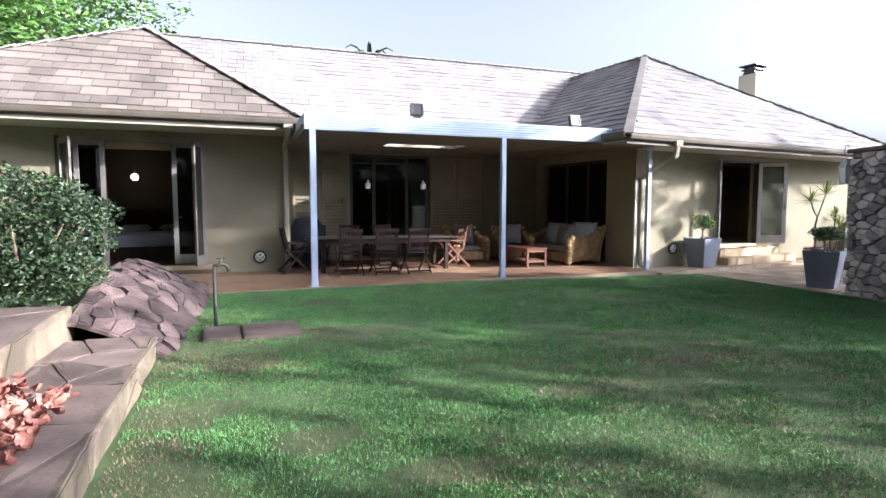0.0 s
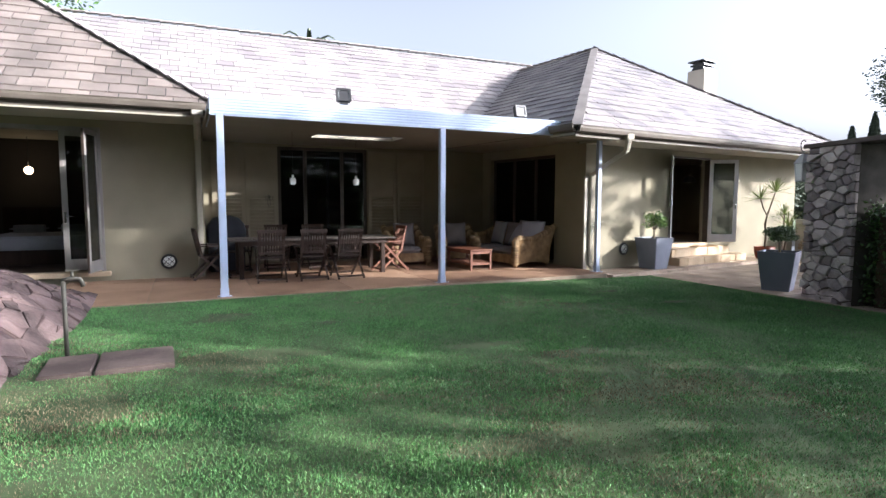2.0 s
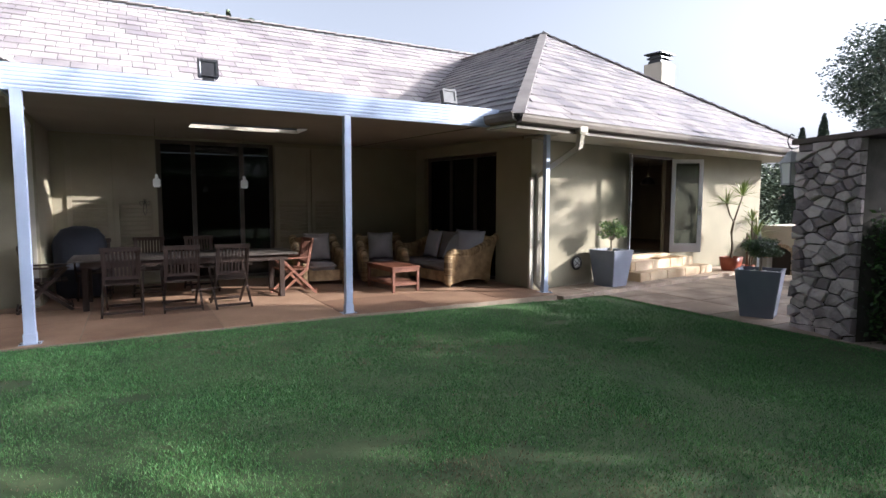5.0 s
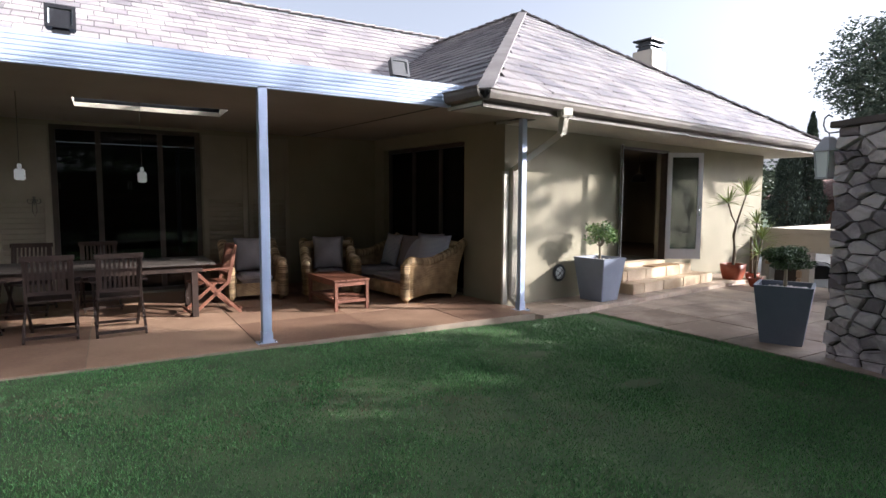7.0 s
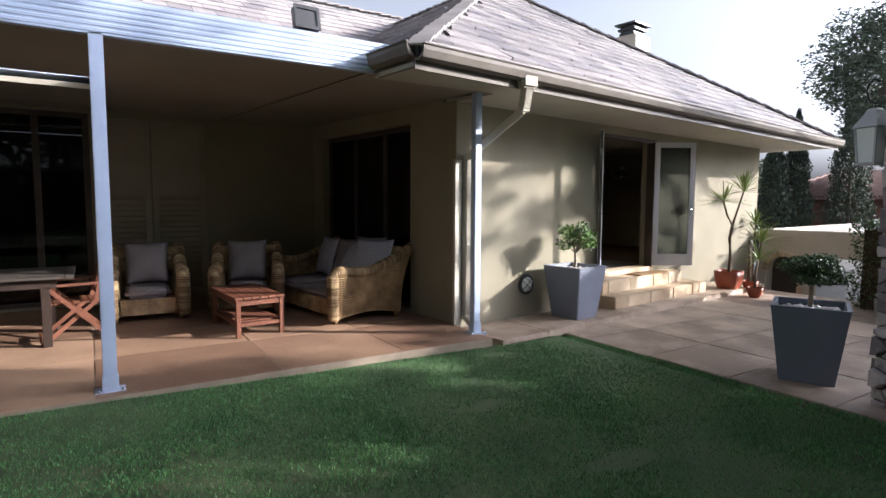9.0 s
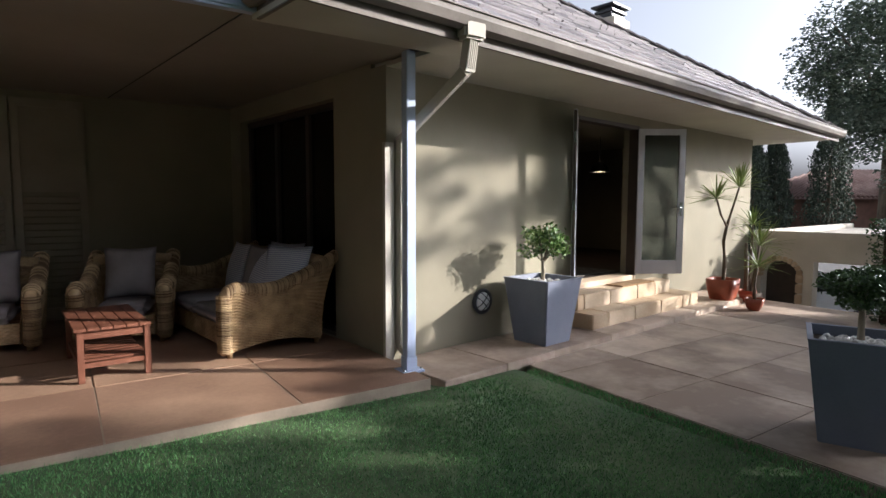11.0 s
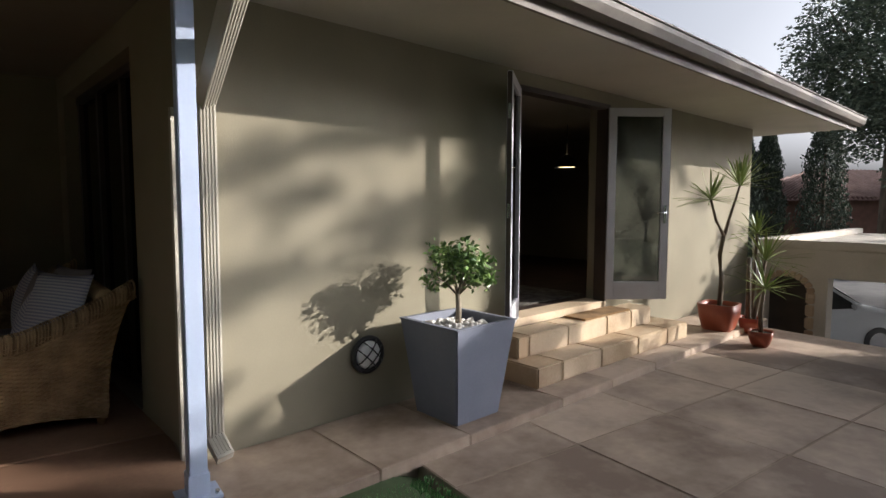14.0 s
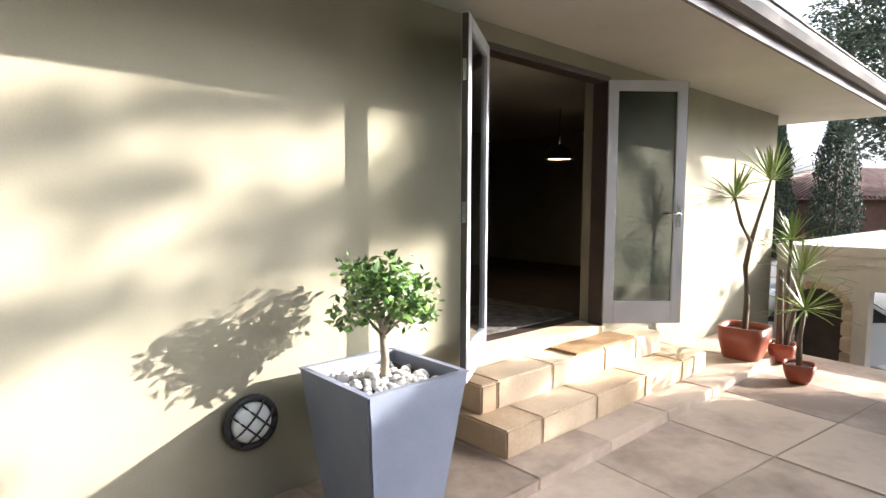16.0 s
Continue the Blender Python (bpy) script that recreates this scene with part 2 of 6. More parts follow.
LEAF_GLOSSY = varied("glossy_leaf", (0.06, 0.13, 0.025), (0.20, 0.31, 0.08), 2, 20, 0.35, 0.0, per="island", spread=0.8)
# leaf colour paled to stand in for haze before the farther trees
LEAF_HAZED = varied("hazed_leaf", (0.075, 0.105, 0.075), (0.18, 0.215, 0.15), 2, 20, 0.5, 0.0, per="island", spread=0.7)
LEAF_FAR = varied("far_leaf", (0.05, 0.07, 0.04), (0.11, 0.14, 0.08), 1, 10, 0.6, 0.0, per="island", spread=0.7)
YUCCA = varied("yucca_leaf", (0.15, 0.21, 0.05), (0.36, 0.43, 0.12), 2, 20, 0.45, 0.0, per="island", spread=0.6)
BARK = varied("bark", (0.06, 0.045, 0.03), (0.17, 0.13, 0.09), 8, 60, 0.9, 0.6, stretch=(1, 1, 0.3))
PALEBARK = varied("pale_bark", (0.22, 0.18, 0.13), (0.38, 0.32, 0.24), 8, 60, 0.85, 0.5)
PEBBLE = varied("pebble", (0.42, 0.40, 0.38), (0.72, 0.69, 0.66), 5, 50, 0.6, 0.2, per="island", spread=0.5)
CUSHION = varied("cushion_cloth", (0.20, 0.18, 0.185), (0.31, 0.28, 0.285), 4, 200, 0.95, 0.3)
BLACK = varied("black_metal", (0.01, 0.01, 0.012), (0.03, 0.03, 0.034), 5, 60, 0.4, 0.1)
CHROME, _, _ = material("chrome", (0.6, 0.6, 0.62), 0.25, 1.0)
GLASS, _gt, _gb = material("glass", (0.17, 0.19, 0.19), 0.02)
_gb.inputs["Transmission Weight"].default_value = 1.0
_gb.inputs["IOR"].default_value = 1.45
DULL, _, _ = material("dull_reflector", (0.22, 0.24, 0.25), 0.35, 1.0)
LAMPGLASS, _lt, _lb = material("lamp_glass", (0.85, 0.86, 0.85), 0.3)

# ---- ground ----
def ground_sheet():
    xs = np.concatenate([[-900, -300, -100, -50, -25], np.linspace(-14, 14, 113), [16, 18, 22, 30, 60, 120, 300, 900]])
    ys = np.concatenate([[-900, -300, -100, -40, -20], np.linspace(-12, 13, 101), [16, 20, 25, 40, 80, 200, 900]])
    v = []
    for y in ys:
        for x in xs:
            if x > 9.9:
                z = -0.22 if x < 14.9 else -1.9
                if x > 60:
                    z = -2.0
            elif y > 12.9 or x < -14 or y < -12:
                z = -0.2
            else:
                z = lawn_z(x, y)
                if y > 10.05 and x > -0.5:
                    z = -0.12
                if x < -1.5 and y > 5.5:
                    z = 0.1
            z += 0.012 * noise.noise((x * 1.3, y * 1.3, 0))
            v.append((x, y, z))
    nx = len(xs)
    f = [(j * nx + i, j * nx + i + 1, (j + 1) * nx + i + 1, (j + 1) * nx + i) for j in range(len(ys) - 1) for i in range(nx - 1)]
    ob = fast_mesh("ground", v, f, GRASS, True)
    tagged(ob, "mown green lawn with worn dry patches and bare earth", "lawn", "", "structure")


ground_sheet()

# ---- walls and roofs ----
def wall_with_holes(bm, x0, x1, z0, z1, y0, y1, holes):
    """A wall along x, from y0 to y1 thick; holes: (xa, xb, za, zb), in order along x."""
    at = x0
    for xa, xb, za, zb in holes:
        box(bm, at, xa, y0, y1, z0, z1)
        if za > z0:
            box(bm, xa, xb, y0, y1, z0, za)
        if zb < z1:
            box(bm, xa, xb, y0, y1, zb, z1)
        at = xb
    box(bm, at, x1, y0, y1, z0, z1)


RIGHT_TOP, LEFT_TOP = 2.78, 2.98
DOOR = (2.70, 4.33, 0.43, 2.63)
bm = bmesh.new()
wall_with_holes(bm, -0.25, 8.68, -1.9, RIGHT_TOP, 0.0, 0.25, [DOOR])
setting("wall_right_wing", bm, PLASTER, "olive-beige plastered wall with dappled sunlight", "wall", MR)
bm = bmesh.new()
wall_with_holes(bm, 0.25, 4.6, -0.3, CEIL + 0.3, 0.0, 0.25, [(0.95, 3.45, 0.04, 2.6)])
setting("wall_patio_side", bm, PLASTER, "shaded plastered wall beside the patio", "wall", MR @ pose(-0.25, 0, 0, 0, 0, 90) @ pose(0, -0.25, 0))
bm = bmesh.new()
box(bm, 8.43, 8.68, 0.25, 9.0, -1.9, RIGHT_TOP)
box(bm, 0.0, 8.43, 8.8, 9.0, -0.3, RIGHT_TOP)
setting("wall_right_wing_far", bm, PLASTER, "plastered gable-side wall of the house", "wall", MR)
bm = bmesh.new()
wall_with_holes(bm, 1.1, 8.3, -0.3, CEIL + 0.4, BACK_Y, BACK_Y + 0.25, [(2.77, 4.95, 0.05, 2.78)])
setting("wall_patio_back", bm, PLASTER, "shaded plastered back wall of the patio", "wall")
bm = bmesh.new()
wall_with_holes(bm, -8.0, 1.1, -0.3, LEFT_TOP, LEFT_Y, LEFT_Y + 0.25, [(-3.27, -0.6, 0.2, 2.82)])
box(bm, 0.85, 1.1, LEFT_Y + 0.25, BACK_Y + 0.25, -0.3, CEIL + 0.4)
setting("wall_left_wing", bm, PLASTER, "olive-beige plastered wall in shade", "wall")
# rooms behind the openings; the near-black wall colour stands in for their shade
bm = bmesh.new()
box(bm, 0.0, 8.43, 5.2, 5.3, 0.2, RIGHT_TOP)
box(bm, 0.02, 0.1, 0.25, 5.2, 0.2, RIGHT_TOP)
setting("wall_dining_inner", bm, INNER_SHADED, "interior wall coloured near black for the room's shade", "wall", MR)
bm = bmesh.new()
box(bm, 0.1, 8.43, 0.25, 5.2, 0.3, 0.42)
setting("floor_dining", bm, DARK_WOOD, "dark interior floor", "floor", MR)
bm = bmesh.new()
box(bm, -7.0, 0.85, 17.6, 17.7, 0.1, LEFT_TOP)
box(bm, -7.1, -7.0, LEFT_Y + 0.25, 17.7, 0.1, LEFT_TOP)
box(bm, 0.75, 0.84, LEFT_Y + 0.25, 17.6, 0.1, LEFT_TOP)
setting("wall_bedroom_inner", bm, INNER_SHADED, "bedroom wall coloured near black for the room's shade", "wall")
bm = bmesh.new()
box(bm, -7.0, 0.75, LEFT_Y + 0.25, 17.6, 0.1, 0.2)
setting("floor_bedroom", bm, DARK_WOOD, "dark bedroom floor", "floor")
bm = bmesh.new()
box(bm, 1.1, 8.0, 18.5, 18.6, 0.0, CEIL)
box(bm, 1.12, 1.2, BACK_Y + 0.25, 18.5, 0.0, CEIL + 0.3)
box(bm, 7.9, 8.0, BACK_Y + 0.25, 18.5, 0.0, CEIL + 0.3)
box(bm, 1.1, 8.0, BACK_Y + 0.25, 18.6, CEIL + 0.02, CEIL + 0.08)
setting("wall_lounge_inner", bm, INNER_SHADED, "lounge wall coloured near black for the room's shade", "wall")
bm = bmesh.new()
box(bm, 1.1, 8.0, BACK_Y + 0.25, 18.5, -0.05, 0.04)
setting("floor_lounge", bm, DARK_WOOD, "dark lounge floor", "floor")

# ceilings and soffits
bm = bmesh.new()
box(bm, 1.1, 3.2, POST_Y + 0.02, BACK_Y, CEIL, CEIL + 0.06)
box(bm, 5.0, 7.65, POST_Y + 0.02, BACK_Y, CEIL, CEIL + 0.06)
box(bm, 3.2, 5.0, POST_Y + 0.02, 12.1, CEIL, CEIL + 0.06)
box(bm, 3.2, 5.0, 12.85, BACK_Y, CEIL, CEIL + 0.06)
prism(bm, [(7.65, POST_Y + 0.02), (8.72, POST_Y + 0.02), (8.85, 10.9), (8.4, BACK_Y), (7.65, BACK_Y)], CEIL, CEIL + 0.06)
setting("ceiling_patio", bm, CEILING, "cream patio ceiling boards, darkened for shade, with a skylight opening", "ceiling")
bm = bmesh.new()
prism(bm, [(-1.72, -1.15), (-0.25, -1.15), (-0.25, -0.643), (-1.72, -0.449)], RIGHT_TOP - 0.02, RIGHT_TOP + 0.02)
box(bm, -0.25, 9.75, -1.15, 0.0, RIGHT_TOP - 0.02, RIGHT_TOP + 0.02)
box(bm, 8.68, 9.75, 0.0, 9.0, RIGHT_TOP - 0.02, RIGHT_TOP + 0.02)
box(bm, -0.2, 8.6, 0.0, 9.0, RIGHT_TOP + 0.0, RIGHT_TOP + 0.05)
setting("ceiling_right_soffit", bm, SOFFIT, "pale painted soffit under the eaves", "soffit", MR)
bm = bmesh.new()
box(bm, -8.3, 1.14, 11.75, LEFT_Y, LEFT_TOP - 0.02, LEFT_TOP + 0.02)
box(bm, -7.0, 0.84, LEFT_Y, 17.7, LEFT_TOP, LEFT_TOP + 0.04)
setting("ceiling_left_soffit", bm, SOFFIT, "painted soffit under the left eaves", "soffit")


# shingled roofs
def clip_inside(poly, p):
    n = len(poly)
    return all((poly[(i + 1) % n][0] - poly[i][0]) * (p[1] - poly[i][1]) - (poly[(i + 1) % n][1] - poly[i][1]) * (p[0] - poly[i][0]) >= 0 for i in range(n))


def shingle_plane(corners, rng, course=0.33, width=0.42):
    """Rows of overlapping shingles on a roof plane; corners run counter-clockwise from the eave's left end, seen from outside."""
    c = [Vector(p) for p in corners]
    u = (c[1] - c[0]).normalized()
    nrm = u.cross(c[2] - c[0]).normalized()
    w = nrm.cross(u)
    flat = [((p - c[0]).dot(u), (p - c[0]).dot(w)) for p in c]
    top = max(f[1] for f in flat)
    lo, hi = min(f[0] for f in flat), max(f[0] for f in flat)
    V, F = [], []
    row = 0
    b = -0.04
    while b < top:
        a = lo - width * (0.5 * (row % 2) + rng.uniform(0.0, 0.12))
        while a < hi:
            wd = width * rng.uniform(0.95, 1.05)
            mid = (a + wd / 2, b + course * 0.55)
            if clip_inside(flat, mid) or clip_inside(flat, (mid[0] - wd * 0.35, mid[1])) or clip_inside(flat, (mid[0] + wd * 0.35, mid[1])):
                lift = rng.uniform(0.0, 0.012)
                drop = rng.uniform(-0.012, 0.012)
                q = []
                for (uu, ww, hh) in ((a, b + drop, 0.03 + lift), (a + wd - 0.016, b + drop + rng.uniform(-.008, .008), 0.03 + lift), (a + wd - 0.016, b + course * 1.1, 0.004), (a, b + course * 1.15, 0.004)):
                    q.append((uu, ww, hh))
                # keep each piece within the plane's slanting ends
                q = [(min(max(uu, edge_lo(flat, ww)), edge_hi(flat, ww)), min(ww, top), hh) for uu, ww, hh in q]
                base = len(V)
                for uu, ww, hh in q:
                    V.append(c[0] + u * uu + w * ww + nrm * hh)
                for uu, ww, hh in q:
                    V.append(c[0] + u * uu + w * ww + nrm * (hh - 0.027))
                F += [(base, base + 1, base + 2, base + 3), (base, base + 4, base + 5, base + 1), (base + 1, base + 5, base + 6, base + 2), (base + 3, base + 7, base + 4, base)]
            a += wd
        b += course
        row += 1
    return V, F


def edge_span(flat, ww):
    xs = []
    n = len(flat)
    for i in range(n):
        (x0, y0), (x1, y1) = flat[i], flat[(i + 1) % n]
        if (y0 - ww) * (y1 - ww) <= 0 and abs(y1 - y0) > 1e-6:
            xs.append(x0 + (x1 - x0) * (ww - y0) / (y1 - y0))
    return xs


def edge_lo(flat, ww):
    xs = edge_span(flat, min(max(ww, 1e-4), max(f[1] for f in flat) - 1e-4))
    return min(xs) if xs else 0.0


def edge_hi(flat, ww):
    xs = edge_span(flat, min(max(ww, 1e-4), max(f[1] for f in flat) - 1e-4))
    return max(xs) if xs else 0.0


def roof(name, planes, caps, label, tile=None, single=None):
    """A roof of shingled planes over a solid deck, with capped hips and ridges."""
    rng = random.Random(name)
    top = thing(name, pose(0, 0, 0), label, "roof", "", "structure")
    for k, pl in enumerate(planes):
        bm = bmesh.new()
        slab(bm, pl, 0.08)
        part("roof_deck", bm, DECK, top)
        V, F = shingle_plane(pl, rng)
        if single and k == 0:
            for i in range(0, len(V), 8):
                one = fast_mesh("shingle", V[i:i + 8], [tuple(q - F[0][0] for q in f) for f in F[:4]], single)
                one.parent = top
            continue
        sh = fast_mesh("shingles", V, F, tile or SHINGLE)
        sh.parent = top
        sh["kind"] = "stuff"
        sh["label"] = "weathered grey-brown shingles in uneven courses"
    for p, q in caps:
        p, q = Vector(p), Vector(q)
        n = max(2, int((q - p).length / 0.3))
        bm = bmesh.new()
        for i in range(n):
            a, b = p.lerp(q, i / n), p.lerp(q, (i + 1.15) / n)
            up = Vector((0, 0, 0.03))
            bar(bm, a + up * (0.6 + 0.3 * rng.random()), b + up * (1.5 + 0.6 * rng.random()), 0.2, 0.022)
        part("ridge_caps", bm, RIDGE, top)
    return top


def inR(x, y, z):
    return tuple(MR @ Vector((x, y, z)))


EZ = 2.9                                        # eave height, right wing
CL, CR, AP = (-1.75, -1.2, EZ), (9.8, -1.2, EZ), (3.95, 3.76, 6.18)
BK = (3.95, 11.0, 6.18)
roof("roof_right_wing", [
    [inR(*CL), inR(*CR), inR(*AP)],
    [inR(9.8, -1.2, EZ), inR(9.8, 11.0, EZ), inR(*BK), inR(*AP)],
    [inR(-1.75, 11.0, EZ), inR(*CL), inR(*AP), inR(*BK)],
], [(inR(*CL), inR(*AP)), (inR(*CR), inR(*AP)), (inR(*AP), inR(*BK))], "steep shingled hip roof, silver grey where the sun rakes it", None, SHINGLE_ONE)
roof("roof_main", [
    [(-3.0, 13.9, 3.2), (13.5, 13.9, 3.2), (13.5, 19.1, 6.5), (-3.0, 19.1, 6.5)],
], [((-3.0, 19.1, 6.52), (13.5, 19.1, 6.52))], "long shingled main roof behind the patio")
LC, LA = (1.42, 11.7, 3.13), (-1.88, 15.0, 5.56)
roof("roof_left_wing", [
    [(-7.3, 11.7, 3.13), LC, LA],
    [LC, (1.42, 19.0, 3.13), (-1.88, 19.0, 5.56), LA],
    [(-7.3, 19.0, 3.13), (-7.3, 11.7, 3.13), LA, (-1.88, 19.0, 5.56)],
], [(LC, LA), ((-7.3, 11.7, 3.13), LA), (LA, (-1.88, 19.0, 5.56))], "shingled hip roof over the left wing, brown-grey", SHINGLE_BROWN, SHINGLE_BROWN_ONE)

# patio roof edge
fascia = thing("patio_fascia", pose(0, 0, 0), "pale blue-grey ribbed metal fascia along the patio roof", "fascia", "", "structure")
bm = bmesh.new()
prof = [(0.0, 2.80)]
for k in range(6):
    prof += [(0.0, 2.815 + k * 0.045), (-0.007, 2.822 + k * 0.045), (-0.007, 2.842 + k * 0.045), (0.0, 2.849 + k * 0.045)]
prof += [(0.0, 3.09), (0.03, 3.09)]
for (y0, z0), (y1, z1) in zip(prof, prof[1:]):
    bm.faces.new([bm.verts.new(p) for p in ((1.16, POST_Y - 0.05 + y0, z0), (7.72, POST_Y - 0.05 + y0, z0), (7.72, POST_Y - 0.05 + y1, z1), (1.16, POST_Y - 0.05 + y1, z1))])
bmesh.ops.remove_doubles(bm, verts=bm.verts, dist=1e-4)
box(bm, 1.16, 7.72, POST_Y - 0.045, POST_Y + 0.02, 2.80, 3.08)
box(bm, 1.14, 1.16, POST_Y - 0.06, 11.75, 2.80, 3.09)
part("ribbed_sheet", bm, ALU, fascia)
bm = bmesh.new()
box(bm, 1.16, 7.62, POST_Y + 0.02, 12.1, 2.96, 3.0)
box(bm, 1.07, 3.2, 12.1, 13.95, 2.96, 3.0)
box(bm, 5.0, 7.62, 12.1, 13.95, 2.96, 3.0)
box(bm, 3.2, 5.0, 12.85, 13.95, 2.96, 3.0)
part("roof_sheet", bm, ALU, fascia)

# posts
def post(x, y, z1, w=0.1):
    p = thing("patio_post", pose(x, y, 0), "square pale blue-grey steel patio post on a base plate", "post", "patio posts")
    boxpart("shaft", (-w / 2, w / 2, -w / 2, w / 2, 0.02, z1), ALU, p, bevel=0.006)
    boxpart("base_plate", (-0.11, 0.11, -0.09, 0.09, 0.0, 0.022), ALU, p, bevel=0.004)
    boxpart("sleeve", (-w / 2 - 0.008, w / 2 + 0.008, -w / 2 - 0.008, w / 2 + 0.008, 0.022, 0.14), ALU, p, bevel=0.004)
    for sx in (-0.085, 0.085):
        bm = bmesh.new()
        rod(bm, (sx, -0.06, 0.02), (sx, -0.06, 0.04), 0.012, n=6)
        part("bolt", bm, CHROME, p)
    return p


post(POSTS[0], POST_Y, CEIL, 0.11)
post(POSTS[1], POST_Y, CEIL)
post(POSTS[2], POST_Y + 0.14, RIGHT_TOP, 0.09)

# gutters
def gutter(name, p, q, label):
    """A half-moulded eaves gutter with its fascia board behind, from p to q."""
    p, q = Vector(p), Vector(q)
    d = (q - p).normalized()
    out = Vector((d.y, -d.x, 0))
    g = thing(name, pose(0, 0, 0), label, "gutter", "", "structure")
    pr = [(0.0, 0.06), (0.0, -0.05), (0.05, -0.065), (0.10, -0.04), (0.125, 0.02), (0.125, 0.06), (0.14, 0.065), (0.14, 0.075), (0.11, 0.075), (0.11, 0.02), (0.04, -0.04), (0.012, -0.03), (0.012, 0.06)]
    bm = bmesh.new()
    a = [bm.verts.new(p + out * x + Vector((0, 0, z))) for x, z in pr]
    b = [bm.verts.new(q + out * x + Vector((0, 0, z))) for x, z in pr]
    for i in range(len(pr)):
        j = (i + 1) % len(pr)
        bm.faces.new((a[i], a[j], b[j], b[i]))
    bm.faces.new(a)
    bm.faces.new(b[::-1])
    part("trough", bm, GUTTER, g)
    bm = bmesh.new()
    bar(bm, p - out * 0.015 + Vector((0, 0, -0.03)), q - out * 0.015 + Vector((0, 0, -0.03)), 0.026, 0.2)
    part("fascia_board", bm, GUTTER, g)
    return g


gutter("gutter_right", inR(-1.75, -1.17, 2.85), inR(9.8, -1.17, 2.85), "brown-grey moulded eaves gutter on the right wing")
gutter("gutter_right_side", inR(-1.72, -0.52, 2.88), inR(-1.72, -1.17, 2.88), "short return of the eaves gutter")
gutter("gutter_left", (-7.3, 11.74, 3.12), (1.36, 11.74, 3.12), "brown-grey moulded eaves gutter on the left wing")

# ---- paving ----
def paved(name, xs, ys, z, mat, label, m=None, gap=0.006, rng=None, thick=0.06, inset=0.0):
    """Rectangular stone slabs, each one its own piece, over a bed."""
    rng = rng or random.Random(name)
    top = thing(name, m or pose(0, 0, 0), label, "paving", "", "structure")
    boxpart("bed", (xs[0] + inset, xs[-1] - inset, ys[0] + inset, ys[-1], z - 0.25, z - 0.006), JOINT, top)
    for j in range(len(ys) - 1):
        for i in range(len(xs) - 1):
            bm = bmesh.new()
            dz = rng.uniform(-0.003, 0.003)
            box(bm, xs[i] + gap / 2, xs[i + 1] - gap / 2, ys[j] + gap / 2, ys[j + 1] - gap / 2, z - thick, z + dz, bevel=0.006)
            part("paving_slab", bm, mat, top)
    return top


paved("pavement_patio", [-1.2, 0.2, 1.75, 3.3, 4.9, 6.35, 7.6, 8.72], [10.02, 11.3, 12.4, 13.5, 14.6], 0.02, PATIO, "warm reddish sandstone slabs on the patio floor")
paved("pavement_terrace", [9.97, 11.0, 12.0, 13.0, 14.0, 14.85], [4.4, 5.3, 6.2, 7.1, 8.0, 8.9, 9.8, 10.95], -0.1, TERRACE, "large buff and mauve stone slabs on the terrace")
paved("pavement_strip", [-0.25, 0.55, 1.3, 2.35, 3.1, 3.9, 4.7, 5.9, 7.1], [-0.84, -0.003], -0.03, TERRACE, "stone slab strip along the house wall", MR, thick=0.085, inset=0.05)

# entrance steps
steps = thing("entrance_steps", MR, "sandstone steps up to the open glazed doors", "steps", "", "structure")
for x0, x1, y0, y1, z0, z1, cuts in ((2.37, 5.2, -0.57, -0.002, -0.03, 0.155, (2.37, 2.72, 3.35, 4.05, 4.7, 5.2)), (2.44, 4.85, -0.29, 0.1, 0.155, 0.35, (2.44, 2.6, 3.2, 3.9, 4.4, 4.85))):
    for a, b in zip(cuts, cuts[1:]):
        bm = bmesh.new()
        box(bm, a + 0.004, b - 0.004, y0, -0.004 if z1 < 0.2 else 0.02, z0, z1, bevel=0.012)
        part("step_stone", bm, STEPSTONE, steps)
boxpart("threshold", (DOOR[0] + 0.002, DOOR[1] - 0.002, -0.012, 0.26, 0.36, 0.437), STEPSTONE, steps, bevel=0.008)

# ---- glazed doors and windows ----
def leaf_door(name, hinge, turn, width, height, z, mat, label, bottom=0.2, handle=True):
    """A glazed door leaf that hangs from hinge (plan point) and points along turn degrees."""
    d = thing(name, pose(hinge[0], hinge[1], z, 0, 0, turn), label, "door", "", "structure")
    s, t = 0.09, 0.022
    boxpart("stile", (0.0, s, -t, t, 0.0, height), mat, d, bevel=0.004)
    boxpart("stile", (width - s, width, -t, t, 0.0, height), mat, d, bevel=0.004)
    boxpart("top_rail", (s, width - s, -t, t, height - s, height), mat, d, bevel=0.004)
    boxpart("bottom_rail", (s, width - s, -t, t, 0.0, bottom), mat, d, bevel=0.004)
    boxpart("pane", (s - 0.005, width - s + 0.005, -0.003, 0.003, bottom - 0.005, height - s + 0.005), GLASS, d).visible_shadow = False
    # dark strip over the closing edge, its shade given as colour
    boxpart("lock_edge", (width + 0.0005, width + 0.004, -t + 0.004, t - 0.004, 0.01, height - 0.01), FRAME_DARK, d, "dark strip standing in for shade on the closing edge")
    for zz in (0.95, 1.75):
        boxpart("lock_plate", (width + 0.0045, width + 0.007, -0.011, 0.011, zz, zz + 0.12), CHROME, d)
    if handle:
        bm = bmesh.new()
        for sg in (-1, 1):
            box(bm, width - 0.062, width - 0.03, sg * t, sg * (t + 0.008), 0.86, 1.06)
            rod(bm, (width - 0.046, sg * t, 0.98), (width - 0.046, sg * (t + 0.045), 0.98), 0.008, n=8)
            rod(bm, (width - 0.046, sg * (t + 0.045), 0.98), (width - 0.16, sg * (t + 0.045), 0.975), 0.009, n=8)
        part("handle", bm, CHROME, d, "chrome lever handle")
    return d


